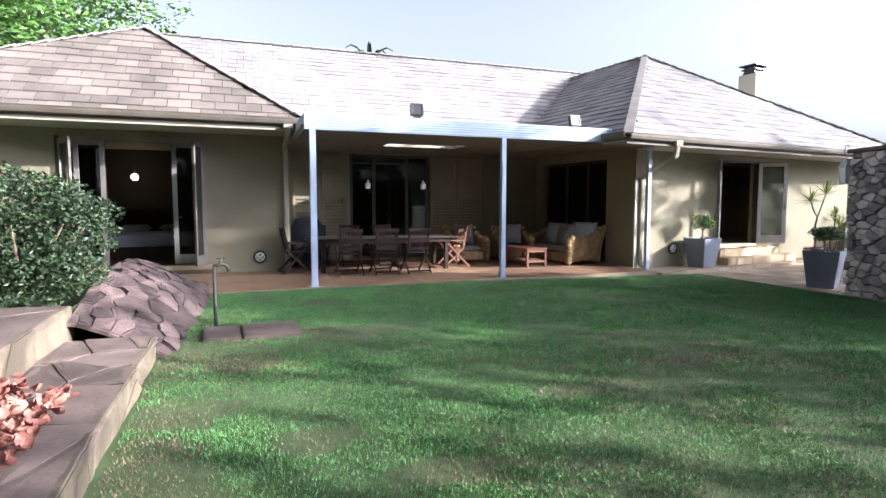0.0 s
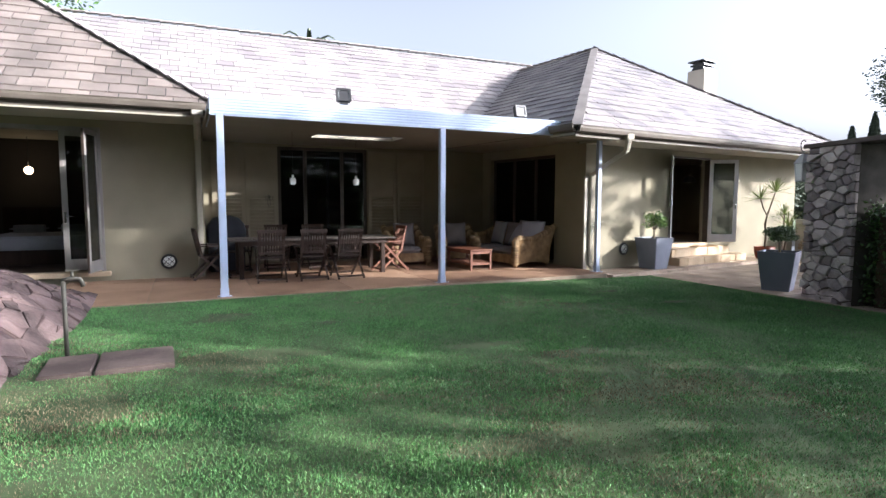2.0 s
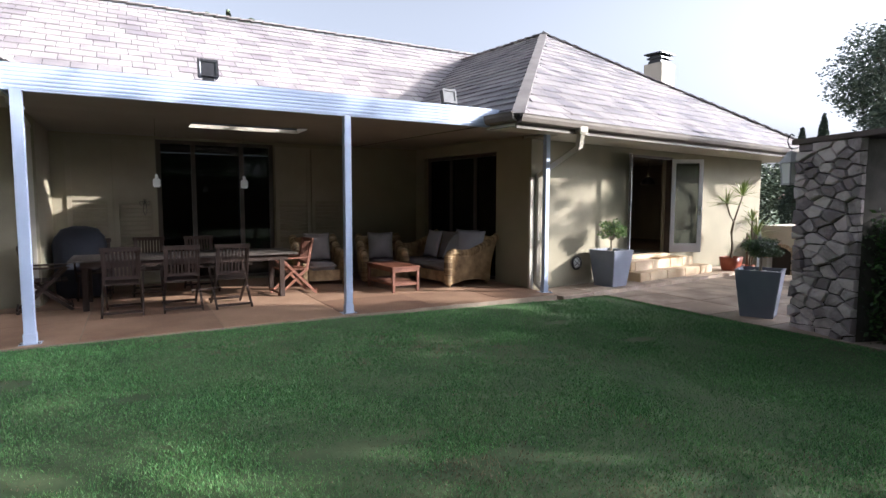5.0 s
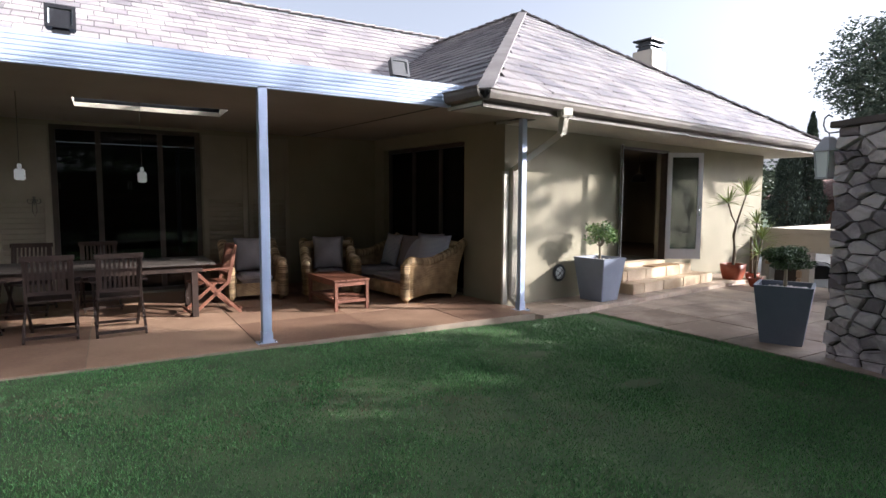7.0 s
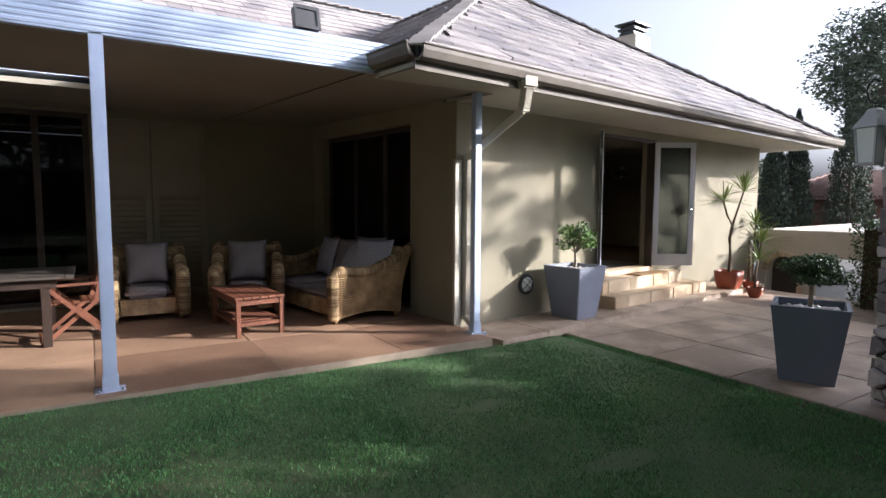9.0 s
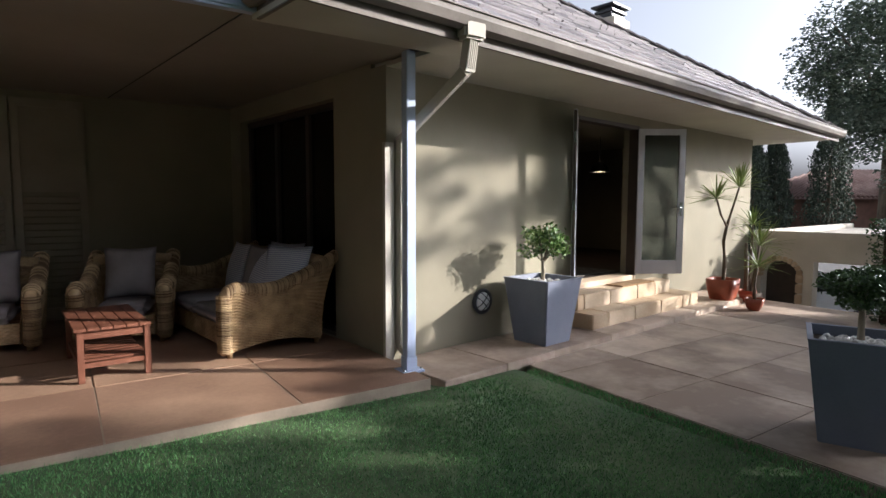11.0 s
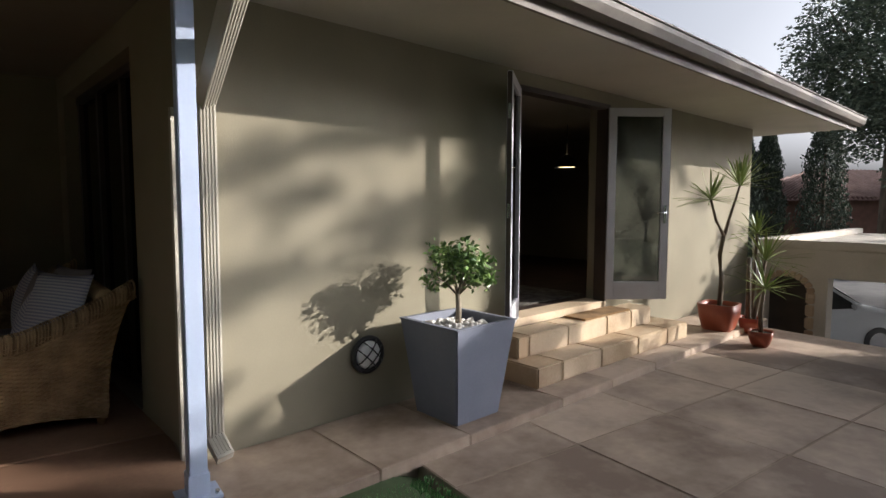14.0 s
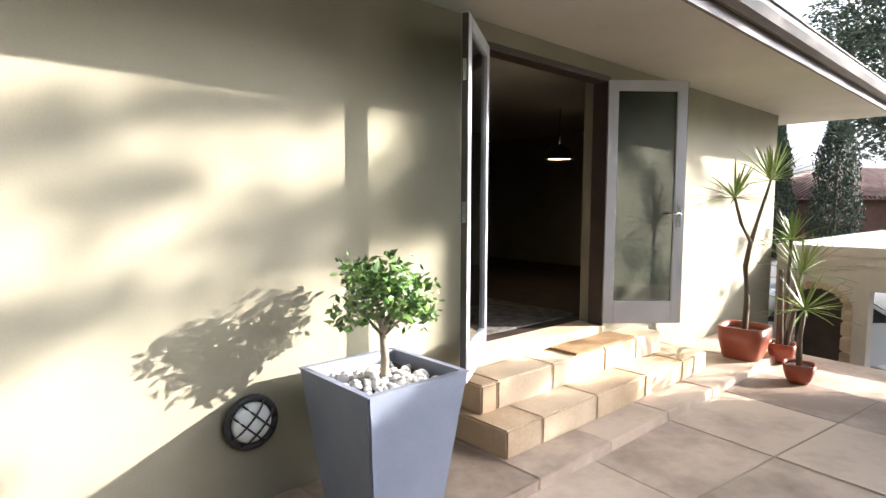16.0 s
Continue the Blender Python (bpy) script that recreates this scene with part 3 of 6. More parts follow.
def local_R(x, y):
    p = MR @ Vector((x, y, 0))
    return p.x, p.y


leaf_door("door_right", local_R(4.28, -0.02), R_ANG - 40, 0.70, 2.13, 0.46, FRAME_WHITE, "grey-white glazed door leaf standing open over the steps")
leaf_door("door_left", local_R(2.74, -0.02), R_ANG - 146, 0.72, 2.13, 0.46, FRAME_WHITE, "grey-white glazed door leaf folded open outwards", handle=False)
fr = thing("door_frame", MR, "dark stained frame round the open doorway", "door frame", "", "structure")
boxpart("jamb", (DOOR[0], DOOR[0] + 0.05, -0.015, 0.13, 0.43, DOOR[3]), FRAME_DARK, fr, bevel=0.004)
boxpart("jamb", (DOOR[1] - 0.05, DOOR[1], -0.015, 0.13, 0.43, DOOR[3]), FRAME_DARK, fr, bevel=0.004)
boxpart("head", (DOOR[0] + 0.05, DOOR[1] - 0.05, -0.015, 0.13, DOOR[3] - 0.05, DOOR[3]), FRAME_DARK, fr, bevel=0.004)

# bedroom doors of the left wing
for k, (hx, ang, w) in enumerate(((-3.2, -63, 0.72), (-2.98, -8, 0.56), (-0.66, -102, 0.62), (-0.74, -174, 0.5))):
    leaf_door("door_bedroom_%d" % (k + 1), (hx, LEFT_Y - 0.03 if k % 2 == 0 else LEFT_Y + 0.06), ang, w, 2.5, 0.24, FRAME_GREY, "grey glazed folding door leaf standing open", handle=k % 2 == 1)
fr = thing("door_frame_bedroom", pose(0, LEFT_Y, 0), "grey and dark frame round the bedroom doors", "door frame", "", "structure")
boxpart("jamb", (-3.27, -3.2, -0.02, 0.2, 0.2, 2.82), FRAME_DARK, fr)
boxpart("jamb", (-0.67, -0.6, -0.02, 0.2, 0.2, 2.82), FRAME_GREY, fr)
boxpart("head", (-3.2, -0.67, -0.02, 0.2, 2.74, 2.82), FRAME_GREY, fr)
boxpart("sill", (-3.35, -0.52, -0.12, 0.2, 0.12, 0.205), SANDSTONE, fr, bevel=0.006)

# lounge doors behind the patio
def glazed_bay(name, m, x0, x1, z0, z1, posts, mat, label):
    w = thing(name, m, label, "window", "", "structure")
    boxpart("frame_head", (x0, x1, 0.04, 0.14, z1 - 0.07, z1), mat, w)
    boxpart("frame_sill", (x0, x1, 0.04, 0.14, z0, z0 + 0.06), mat, w)
    for a, b in posts:
        boxpart("mullion", (a, b, 0.05, 0.13, z0 + 0.06, z1 - 0.07), mat, w)
    for (a0, a1), (b0, b1) in zip(posts, posts[1:]):
        p = boxpart("pane", (a1 - 0.004, b0 + 0.004, 0.085, 0.091, z0 + 0.055, z1 - 0.065), GLASS, w)
        p.visible_shadow = False
    return w


glazed_bay("window_lounge", pose(0, BACK_Y, 0), 2.77, 4.95, 0.05, 2.78, ((2.77, 2.85), (3.38, 3.46), (4.28, 4.36), (4.87, 4.95)), FRAME_DARK, "dark-framed glazed lounge doors in deep shade")
glazed_bay("window_side", MR @ pose(-0.25, 0, 0, 0, 0, 90) @ pose(0, -0.25, 0), 0.95, 3.45, 0.04, 2.6, ((0.95, 1.03), (1.72, 1.80), (2.55, 2.63), (3.37, 3.45)), FRAME_DARK, "dark-framed glazed doors behind the wicker sofa")


def shutter(name, x0, x1):
    """A louvred panel fixed flat on the back wall."""
    s = thing(name, pose(0, BACK_Y, 0), "cream louvred shutter against the patio back wall", "shutter", "louvred shutters")
    z0, z1, t = 0.06, 2.74, 0.045
    mid = (x0 + x1) / 2
    for a, b in ((x0, mid - 0.01), (mid + 0.01, x1)):
        for u, v in ((a, a + 0.08), (b - 0.08, b)):
            boxpart("stile", (u, v, -t, -0.004, z0, z1), SLATS, s, bevel=0.003)
        for u, v in ((z0, z0 + 0.12), (1.62, 1.72), (z1 - 0.1, z1)):
            boxpart("rail", (a + 0.08, b - 0.08, -t, -0.004, u, v), SLATS, s, bevel=0.003)
        boxpart("panel", (a + 0.08, b - 0.08, -0.03, -0.01, 1.72, z1 - 0.1), SLATS, s)
        z = z0 + 0.15
        while z < 1.6:
            bm = bmesh.new()
            bar(bm, (a + 0.08, -0.026, z), (b - 0.08, -0.026, z), 0.012, 0.075, up=(0, -0.45, 1))
            part("slat", bm, SLATS, s)
            z += 0.082
    return s


shutter("louvred_shutter", 4.97, 6.48)
shutter("louvred_shutter", 1.32, 2.75)

# skylight in the patio roof
sk = thing("skylight", pose(0, 0, CEIL), "milky skylight panel set into the patio ceiling", "skylight", "", "structure")
MILKY, _mt, _mb = material("milky_sheet", (0.9, 0.9, 0.88), 0.5)
_mb.inputs["Transmission Weight"].default_value = 0.85
_mb.inputs["IOR"].default_value = 1.1
p = boxpart("sheet", (3.2, 5.0, 12.1, 12.85, 0.16, 0.165), MILKY, sk)
p.visible_shadow = False
boxpart("upstand", (3.17, 3.2, 12.1, 12.85, 0.061, 0.16), SOFFIT, sk)
boxpart("upstand", (5.0, 5.03, 12.1, 12.85, 0.061, 0.16), SOFFIT, sk)
boxpart("bar", (4.08, 4.11, 12.1, 12.85, 0.1, 0.155), SOFFIT, sk)

# ---- fixtures on walls and roofs ----
def bulkhead(m):
    """A round caged wall lamp; x along the wall, -y out of it."""
    b = thing("bulkhead_lamp", m, "round caged bulkhead lamp low on the plastered wall", "wall lamp", "bulkhead lamps")
    bm = bmesh.new()
    tube(bm, [(0.125 * math.cos(a * math.pi / 12), -0.03, 0.125 * math.sin(a * math.pi / 12)) for a in range(25)], 0.02, 8)
    part("rim", bm, BLACK, b)
    bm = bmesh.new()
    rod(bm, (0, 0.0, 0), (0, -0.03, 0), 0.13, n=24)
    part("backplate", bm, BLACK, b)
    bm = bmesh.new()
    bmesh.ops.create_uvsphere(bm, u_segments=20, v_segments=10, radius=0.105)
    for v in bm.verts:
        v.co.y = v.co.y * 0.5 - 0.03
    part("lens", bm, LAMPGLASS, b, "frosted glass lens", soft=True)
    for k in (-0.7, 0.7):
        for flip in (0, 1):
            pts = []
            for i in range(9):
                u = -1 + i / 4
                off = k * 0.05
                half = math.sqrt(max(0.125 ** 2 - off ** 2, 0))
                a, c = u * half, off
                y = -0.035 - 0.06 * math.sqrt(max(0, 1 - (a * a + c * c) / 0.0163))
                r = math.radians(45)
                x, z = (a * math.cos(r) - c * math.sin(r), a * math.sin(r) + c * math.cos(r))
                pts.append((x if not flip else -x, y, z))
            bm = bmesh.new()
            tube(bm, pts, 0.0055, 6)
            part("cage_bar", bm, BLACK, b)
    return b


bulkhead(MR @ pose(1.03, 0, 0.41))
bulkhead(pose(0.45, LEFT_Y, 0.34))


def floodlight(x, y, z, turn):
    f = thing("floodlight", pose(x, y, z, -14, 0, turn) @ Matrix.Scale(0.98, 4), "square black floodlight with a silver reflector on the patio roof edge", "floodlight", "floodlights")
    boxpart("housing", (-0.12, 0.12, -0.03, 0.06, 0.03, 0.25), BLACK, f, bevel=0.012)
    boxpart("bezel", (-0.125, 0.125, -0.045, -0.03, 0.025, 0.06), BLACK, f)
    boxpart("bezel", (-0.125, 0.125, -0.045, -0.03, 0.22, 0.255), BLACK, f)
    boxpart("bezel", (-0.125, -0.095, -0.045, -0.03, 0.06, 0.22), BLACK, f)
    boxpart("bezel", (0.095, 0.125, -0.045, -0.03, 0.06, 0.22), BLACK, f)
    bm = bmesh.new()
    o = [bm.verts.new(p) for p in ((-0.095, -0.034, 0.06), (0.095, -0.034, 0.06), (0.095, -0.034, 0.22), (-0.095, -0.034, 0.22))]
    i = bm.verts.new((0, 0.02, 0.14))
    for k in range(4):
        bm.faces.new((o[k], o[(k + 1) % 4], i))
    part("reflector", bm, DULL, f, "bright faceted reflector")
    boxpart("bracket", (-0.07, 0.07, -0.01, 0.02, -0.06, 0.03), BLACK, f)
    return f


floodlight(3.23, 10.25, 3.13, 0)
floodlight(6.70, 10.25, 3.10, 4)


def downpipe(name, pts, label):
    d = thing(name, pose(0, 0, 0), label, "downpipe", "", "structure")
    bm = bmesh.new()
    for p, q in zip(pts, pts[1:]):
        p, q = Vector(p), Vector(q)
        bar(bm, p, q + (q - p).normalized() * 0.02, 0.1, 0.075, up=(0.13, -0.99, 0.05))
        # fine ribs down the face
        dd = (q - p).normalized()
        out = Vector((0.13, -0.99, 0.0))
        sd = dd.cross(out).normalized()
        o2 = sd.cross(dd)
        for k in range(-2, 3):
            bar(bm, p + sd * k * 0.019 - o2 * -0.04, q + sd * k * 0.019 - o2 * -0.04, 0.008, 0.008, up=(0.13, -0.99, 0.05))
    part("pipe", bm, SOFFIT, d)
    bm = bmesh.new()
    p = Vector(pts[0])
    box(bm, p.x - 0.1, p.x + 0.1, p.y - 0.07, p.y + 0.07, p.z - 0.02, p.z + 0.12, bevel=0.02)
    part("hopper", bm, SOFFIT, d)
    return d


PR = [inR(-0.34, -1.22, 2.74), inR(-0.34, -1.18, 2.52), inR(-0.12, -0.07, 2.1), inR(-0.12, -0.06, 0.12), inR(-0.1, -0.16, 0.03)]
downpipe("downpipe_right", PR, "cream ribbed downpipe with a swan neck at the house corner")
downpipe("downpipe_left", [(1.0, 11.72, 3.0), (1.0, 11.78, 2.9), (1.02, LEFT_Y - 0.06, 2.7), (1.02, LEFT_Y - 0.06, 0.1), (1.02, LEFT_Y - 0.14, 0.05)], "cream ribbed downpipe at the end of the left wing")
# pale corner strip: sunlight below the eave's shadow, put into colour and height
bm = bmesh.new()
box(bm, -0.3, -0.2, -0.045, -0.003, -0.02, 2.06)
setting("trim_corner", bm, SOFFIT, "pale corner strip, coloured and cut off like the sunlit part of the corner", "trim", MR)

# chimney and dish
ch = thing("chimney", pose(18.55, 16.4, 0.16, 0, 0, R_ANG), "pale plastered chimney with a dark metal cowl", "chimney")
boxpart("shaft", (-0.4, 0.4, -0.35, 0.35, 3.0, 6.2), SOFFIT, ch, bevel=0.02)
boxpart("cowl_base", (-0.3, 0.3, -0.24, 0.24, 6.15, 6.3), BLACK, ch)
boxpart("cowl", (-0.33, 0.33, -0.28, 0.28, 6.36, 6.42), BLACK, ch)
boxpart("cowl_cap", (-0.42, 0.42, -0.34, 0.34, 6.5, 6.55), BLACK, ch, bevel=0.01)
for sx in (-0.25, 0.25):
    boxpart("cowl_leg", (sx - 0.03, sx + 0.03, -0.2, 0.2, 6.3, 6.5), BLACK, ch)
dsh = thing("satellite_dish", pose(17.3, 15.7, 5.0, 60, 0, 30), "pale satellite dish on the roof slope", "dish")
bm = bmesh.new()
bmesh.ops.create_uvsphere(bm, u_segments=24, v_segments=12, radius=1.0)
bmesh.ops.delete(bm, geom=[v for v in bm.verts if v.co.z > -0.85], context="VERTS")
for v in bm.verts:
    v.co = Vector((v.co.x * 0.75, v.co.y * 0.75, (v.co.z + 1) * 0.6))
part("bowl", bm, FRAME_WHITE, dsh, soft=True)
bm = bmesh.new()
rod(bm, (0, 0.1, -0.02), (0, -0.45, -0.6), 0.025)
part("mast", bm, BLACK, dsh)

# ---- rooms: what shows through the doors ----
EMIT, _et, _eb = material("lamp_glow", (1, 0.8, 0.5), 0.5)
_eb.inputs["Emission Color"].default_value = (1, 0.72, 0.38, 1)
_eb.inputs["Emission Strength"].default_value = 9.0
pend = thing("pendant_lamp", pose(14.75, 13.4, 2.1), "dark pendant lamp shade, lit inside", "pendant lamp")
bm = bmesh.new()
rings = []
for r, z in ((0.03, 0.2), (0.06, 0.19), (0.14, 0.13), (0.19, 0.02), (0.185, 0.0), (0.135, 0.125), (0.055, 0.18)):
    rings.append([bm.verts.new((r * math.cos(k * math.pi / 10), r * math.sin(k * math.pi / 10), z)) for k in range(20)])
for a, b in zip(rings, rings[1:]):
    for k in range(20):
        bm.faces.new((a[k], a[(k + 1) % 20], b[(k + 1) % 20], b[k])).smooth = True
part("shade", bm, BLACK, pend)
bm = bmesh.new()
rod(bm, (0, 0, 0.015), (0, 0, 0.02), 0.17, n=20)
part("bulb_disc", bm, EMIT, pend, "warm glowing lamp mouth")
bm = bmesh.new()
rod(bm, (0, 0, 0.2), (0, 0, 0.66), 0.006, n=6)
part("cord", bm, BLACK, pend)

pic = thing("picture_frame", MR @ pose(6.2, 5.2, 1.75), "dark framed picture on the dining room wall", "picture")
boxpart("frame", (-0.3, 0.3, -0.03, -0.002, -0.4, 0.4), FRAME_DARK, pic, bevel=0.005)
boxpart("sheet", (-0.22, 0.22, -0.034, -0.03, -0.32, 0.32), INNER_SHADED, pic, "muted print")
rug = thing("rug", MR @ pose(3.5, 1.2, 0.42), "dark patterned rug inside the doorway", "rug")
boxpart("rug_cloth", (-0.9, 1.1, -0.75, 1.2, 0.0, 0.015), varied("rug_wool", (0.05, 0.045, 0.04), (0.22, 0.20, 0.17), 9, 40, 1.0, 0.3), rug)

bed = thing("bed", pose(-2.0, 15.6, 0.2), "bed with pale linen in the dark bedroom", "bed")
LINEN = varied("linen", (0.30, 0.31, 0.36), (0.42, 0.43, 0.48), 3, 60, 0.9, 0.2)
boxpart("base", (-0.9, 0.9, -1.0, 1.0, 0.0, 0.3), DARK_WOOD, bed)
boxpart("mattress", (-0.92, 0.92, -1.02, 1.0, 0.3, 0.58), LINEN, bed, bevel=0.06)
for sx in (-0.45, 0.45):
    boxpart("pillow", (sx - 0.35, sx + 0.35, 0.55, 0.95, 0.58, 0.75), LINEN, bed, bevel=0.07)
boxpart("headboard", (-1.0, 1.0, 1.0, 1.08, 0.0, 1.15), DARK_WOOD, bed, bevel=0.02)
lamp = thing("bedside_lamp", pose(-2.52, 16.9, 2.2), "small lit globe lamp in the bedroom", "lamp")
bm = bmesh.new()
bmesh.ops.create_uvsphere(bm, u_segments=16, v_segments=10, radius=0.09)
part("globe", bm, EMIT, lamp, "warm glowing globe", soft=True)
bm = bmesh.new()
rod(bm, (0, 0, 0.09), (0, 0, 0.78), 0.008, n=6)
part("stem", bm, BLACK, lamp)

# ---- patio furniture ----
def folding_chair(m, mat, arms=True):
    """A slatted folding garden chair with crossed legs; it faces +y, its seat's middle over the origin."""
    c = thing("garden_chair", m, "dark slatted teak folding garden chair at the patio table", "chair", "chairs round the table")
    w = 0.25
    for sx in (-1, 1):
        bm = bmesh.new()
        bar(bm, (sx * w, -0.36, 0.0), (sx * w, 0.24, 0.62), 0.026, 0.042, up=(0, 1, 0.3))
        part("leg", bm, mat, c)
        bm = bmesh.new()
        bar(bm, (sx * (w - 0.03), 0.3, 0.0), (sx * (w - 0.03), -0.22, 0.45), 0.026, 0.042, up=(0, 1, 0.3))
        part("leg", bm, mat, c)
        bm = bmesh.new()
        bar(bm, (sx * (w - 0.03), -0.2, 0.42), (sx * (w - 0.03), -0.31, 0.93), 0.03, 0.045, up=(0, 1, 0.2))
        part("back_post", bm, mat, c)
        if arms:
            bm = bmesh.new()
            bar(bm, (sx * (w + 0.015), -0.26, 0.64), (sx * (w + 0.015), 0.28, 0.63), 0.05, 0.024)
            part("armrest", bm, mat, c)
    for y, z in ((-0.36, 0.02), (0.3, 0.02)):
        bm = bmesh.new()
        bar(bm, (-w, y, z + 0.04), (w, y, z + 0.04), 0.02, 0.035)
        part("stretcher", bm, mat, c)
    for k in range(6):
        y = -0.19 + k * 0.082
        bm = bmesh.new()
        bar(bm, (-w + 0.02, y, 0.435), (w - 0.02, y, 0.435), 0.068, 0.018)
        part("seat_slat", bm, mat, c)
    bm = bmesh.new()
    bar(bm, (-w - 0.0, -0.31, 0.93), (w + 0.0, -0.31, 0.93), 0.03, 0.06)
    part("top_rail", bm, mat, c)
    bm = bmesh.new()
    bar(bm, (-w + 0.02, -0.226, 0.53), (w - 0.02, -0.226, 0.53), 0.026, 0.045)
    part("back_rail", bm, mat, c)
    for k in range(9):
        x = -0.19 + k * 0.0475
        bm = bmesh.new()
        bar(bm, (x, -0.23, 0.54), (x, -0.305, 0.905), 0.026, 0.012, up=(0, 1, 0.2))
        part("back_slat", bm, mat, c)
    return c


chair = folding_chair(pose(2.18, 11.72, 0.02, 0, 0, -2), DARK_WOOD)
for x, y, a in ((2.93, 11.72, 1), (3.6, 11.66, 4), (1.75, 13.35, 180), (2.55, 13.4, 176), (3.4, 13.4, 184), (1.2, 12.5, -84)):
    copy_thing(chair, pose(x, y, 0.02, 0, 0, a))
red = folding_chair(pose(4.72, 12.35, 0.02, 0, 0, 95), RED_WOOD)
red["label"] = "reddish slatted folding chair at the table's end"

tb = thing("patio_table", pose(3.0, 12.5, 0.02), "long weathered slatted teak table on the patio", "table")
TABLE_WOOD = varied("weathered_teak", (0.03, 0.024, 0.02), (0.085, 0.068, 0.056), 4, 50, 0.55, 0.3, stretch=(0.15, 1, 1))
for k in range(11):
    y = -0.5 + k * 0.1
    boxpart("top_slat", (-1.45, 1.68, y - 0.042, y + 0.042, 0.715, 0.74), TABLE_WOOD, tb, bevel=0.003)
for x0, x1 in ((-1.5, -1.45), (1.68, 1.75)):
    boxpart("end_board", (x0, x1, -0.55, 0.55, 0.71, 0.742), TABLE_WOOD, tb, bevel=0.004)
for y0 in (-0.47, 0.43):
    boxpart("apron", (-1.35, 1.6, y0, y0 + 0.03, 0.62, 0.714), DARK_WOOD, tb)
for x in (-1.3, 1.5):
    for y in (-0.42, 0.42):
        boxpart("leg", (x - 0.04, x + 0.04, y - 0.04, y + 0.04, 0.0, 0.712), DARK_WOOD, tb, bevel=0.005)

bbq = thing("covered_barbecue", pose(1.55, 13.75, 0.02), "barbecue under a dark blue fabric cover", "barbecue")
COVER = varied("cover_cloth", (0.008, 0.010, 0.016), (0.018, 0.02, 0.032), 4, 60, 0.8, 0.4)
bm = bmesh.new()
rings = []
for z, sx, sy in ((0.0, 0.36, 0.32), (0.5, 0.37, 0.33), (0.85, 0.39, 0.34), (0.98, 0.36, 0.3), (1.12, 0.26, 0.2), (1.17, 0.1, 0.08)):
    ring = []
    for k in range(24):
        a = 2 * math.pi * k / 24
        ca, sa = math.cos(a), math.sin(a)
        f = 1 / max(abs(ca), abs(sa)) ** 0.75
        wob = 1 + 0.03 * math.sin(5 * a + z * 4)
        ring.append(bm.verts.new((sx * ca * f * wob, sy * sa * f * wob, z)))
    rings.append(ring)
for a, b in zip(rings, rings[1:]):
    for k in range(24):
        bm.faces.new((a[k], a[(k + 1) % 24], b[(k + 1) % 24], b[k])).smooth = True
bm.faces.new(rings[-1])
part("cover", bm, COVER, bbq)


def weave_sheet(surface, nu, nv, depth=0.011, per=4):
    """A basket-woven skin on surface(u, v) -> (point, normal): nu strands across, nv stakes along."""
    U, W = nu * per + 1, nv * per + 1
    V = []
    for j in range(W):
        for i in range(U):
            u, v = i / (U - 1), j / (W - 1)
            p, n = surface(u, v)
            a, b = u * nu, v * nv
            ia, ib = int(a), int(b)
            fu, fv = a - ia, b - ib
            s = 1 if (ia + ib) % 2 == 0 else -1
            h = depth * (0.5 + 0.5 * s * math.sin(math.pi * fu)) * (0.25 + 0.75 * math.sin(math.pi * fv))
            V.append(Vector(p) + Vector(n) * h)
    F = [(j * U + i, j * U + i + 1, (j + 1) * U + i + 1, (j + 1) * U + i) for j in range(W - 1) for i in range(U - 1)]
    return V, F


def flat_weave(p0, eu, ev, n, nu, nv, depth=0.011):
    p0, eu, ev, n = Vector(p0), Vector(eu), Vector(ev), Vector(n)
    return weave_sheet(lambda u, v: (p0 + eu * u + ev * v, n), nu, nv, depth)


def arm_profile(u, high):
    """Top edge of a wicker arm from its front roll (u=0) to the back (u=1)."""
    if u < 0.12:
        return high - 0.05 * (1 - u / 0.12) ** 2
    dip = math.sin(min(1.0, (u - 0.12) / 0.5) * math.pi) * 0.035
    return high - dip + max(0.0, u - 0.5) ** 1.6 * 0.75


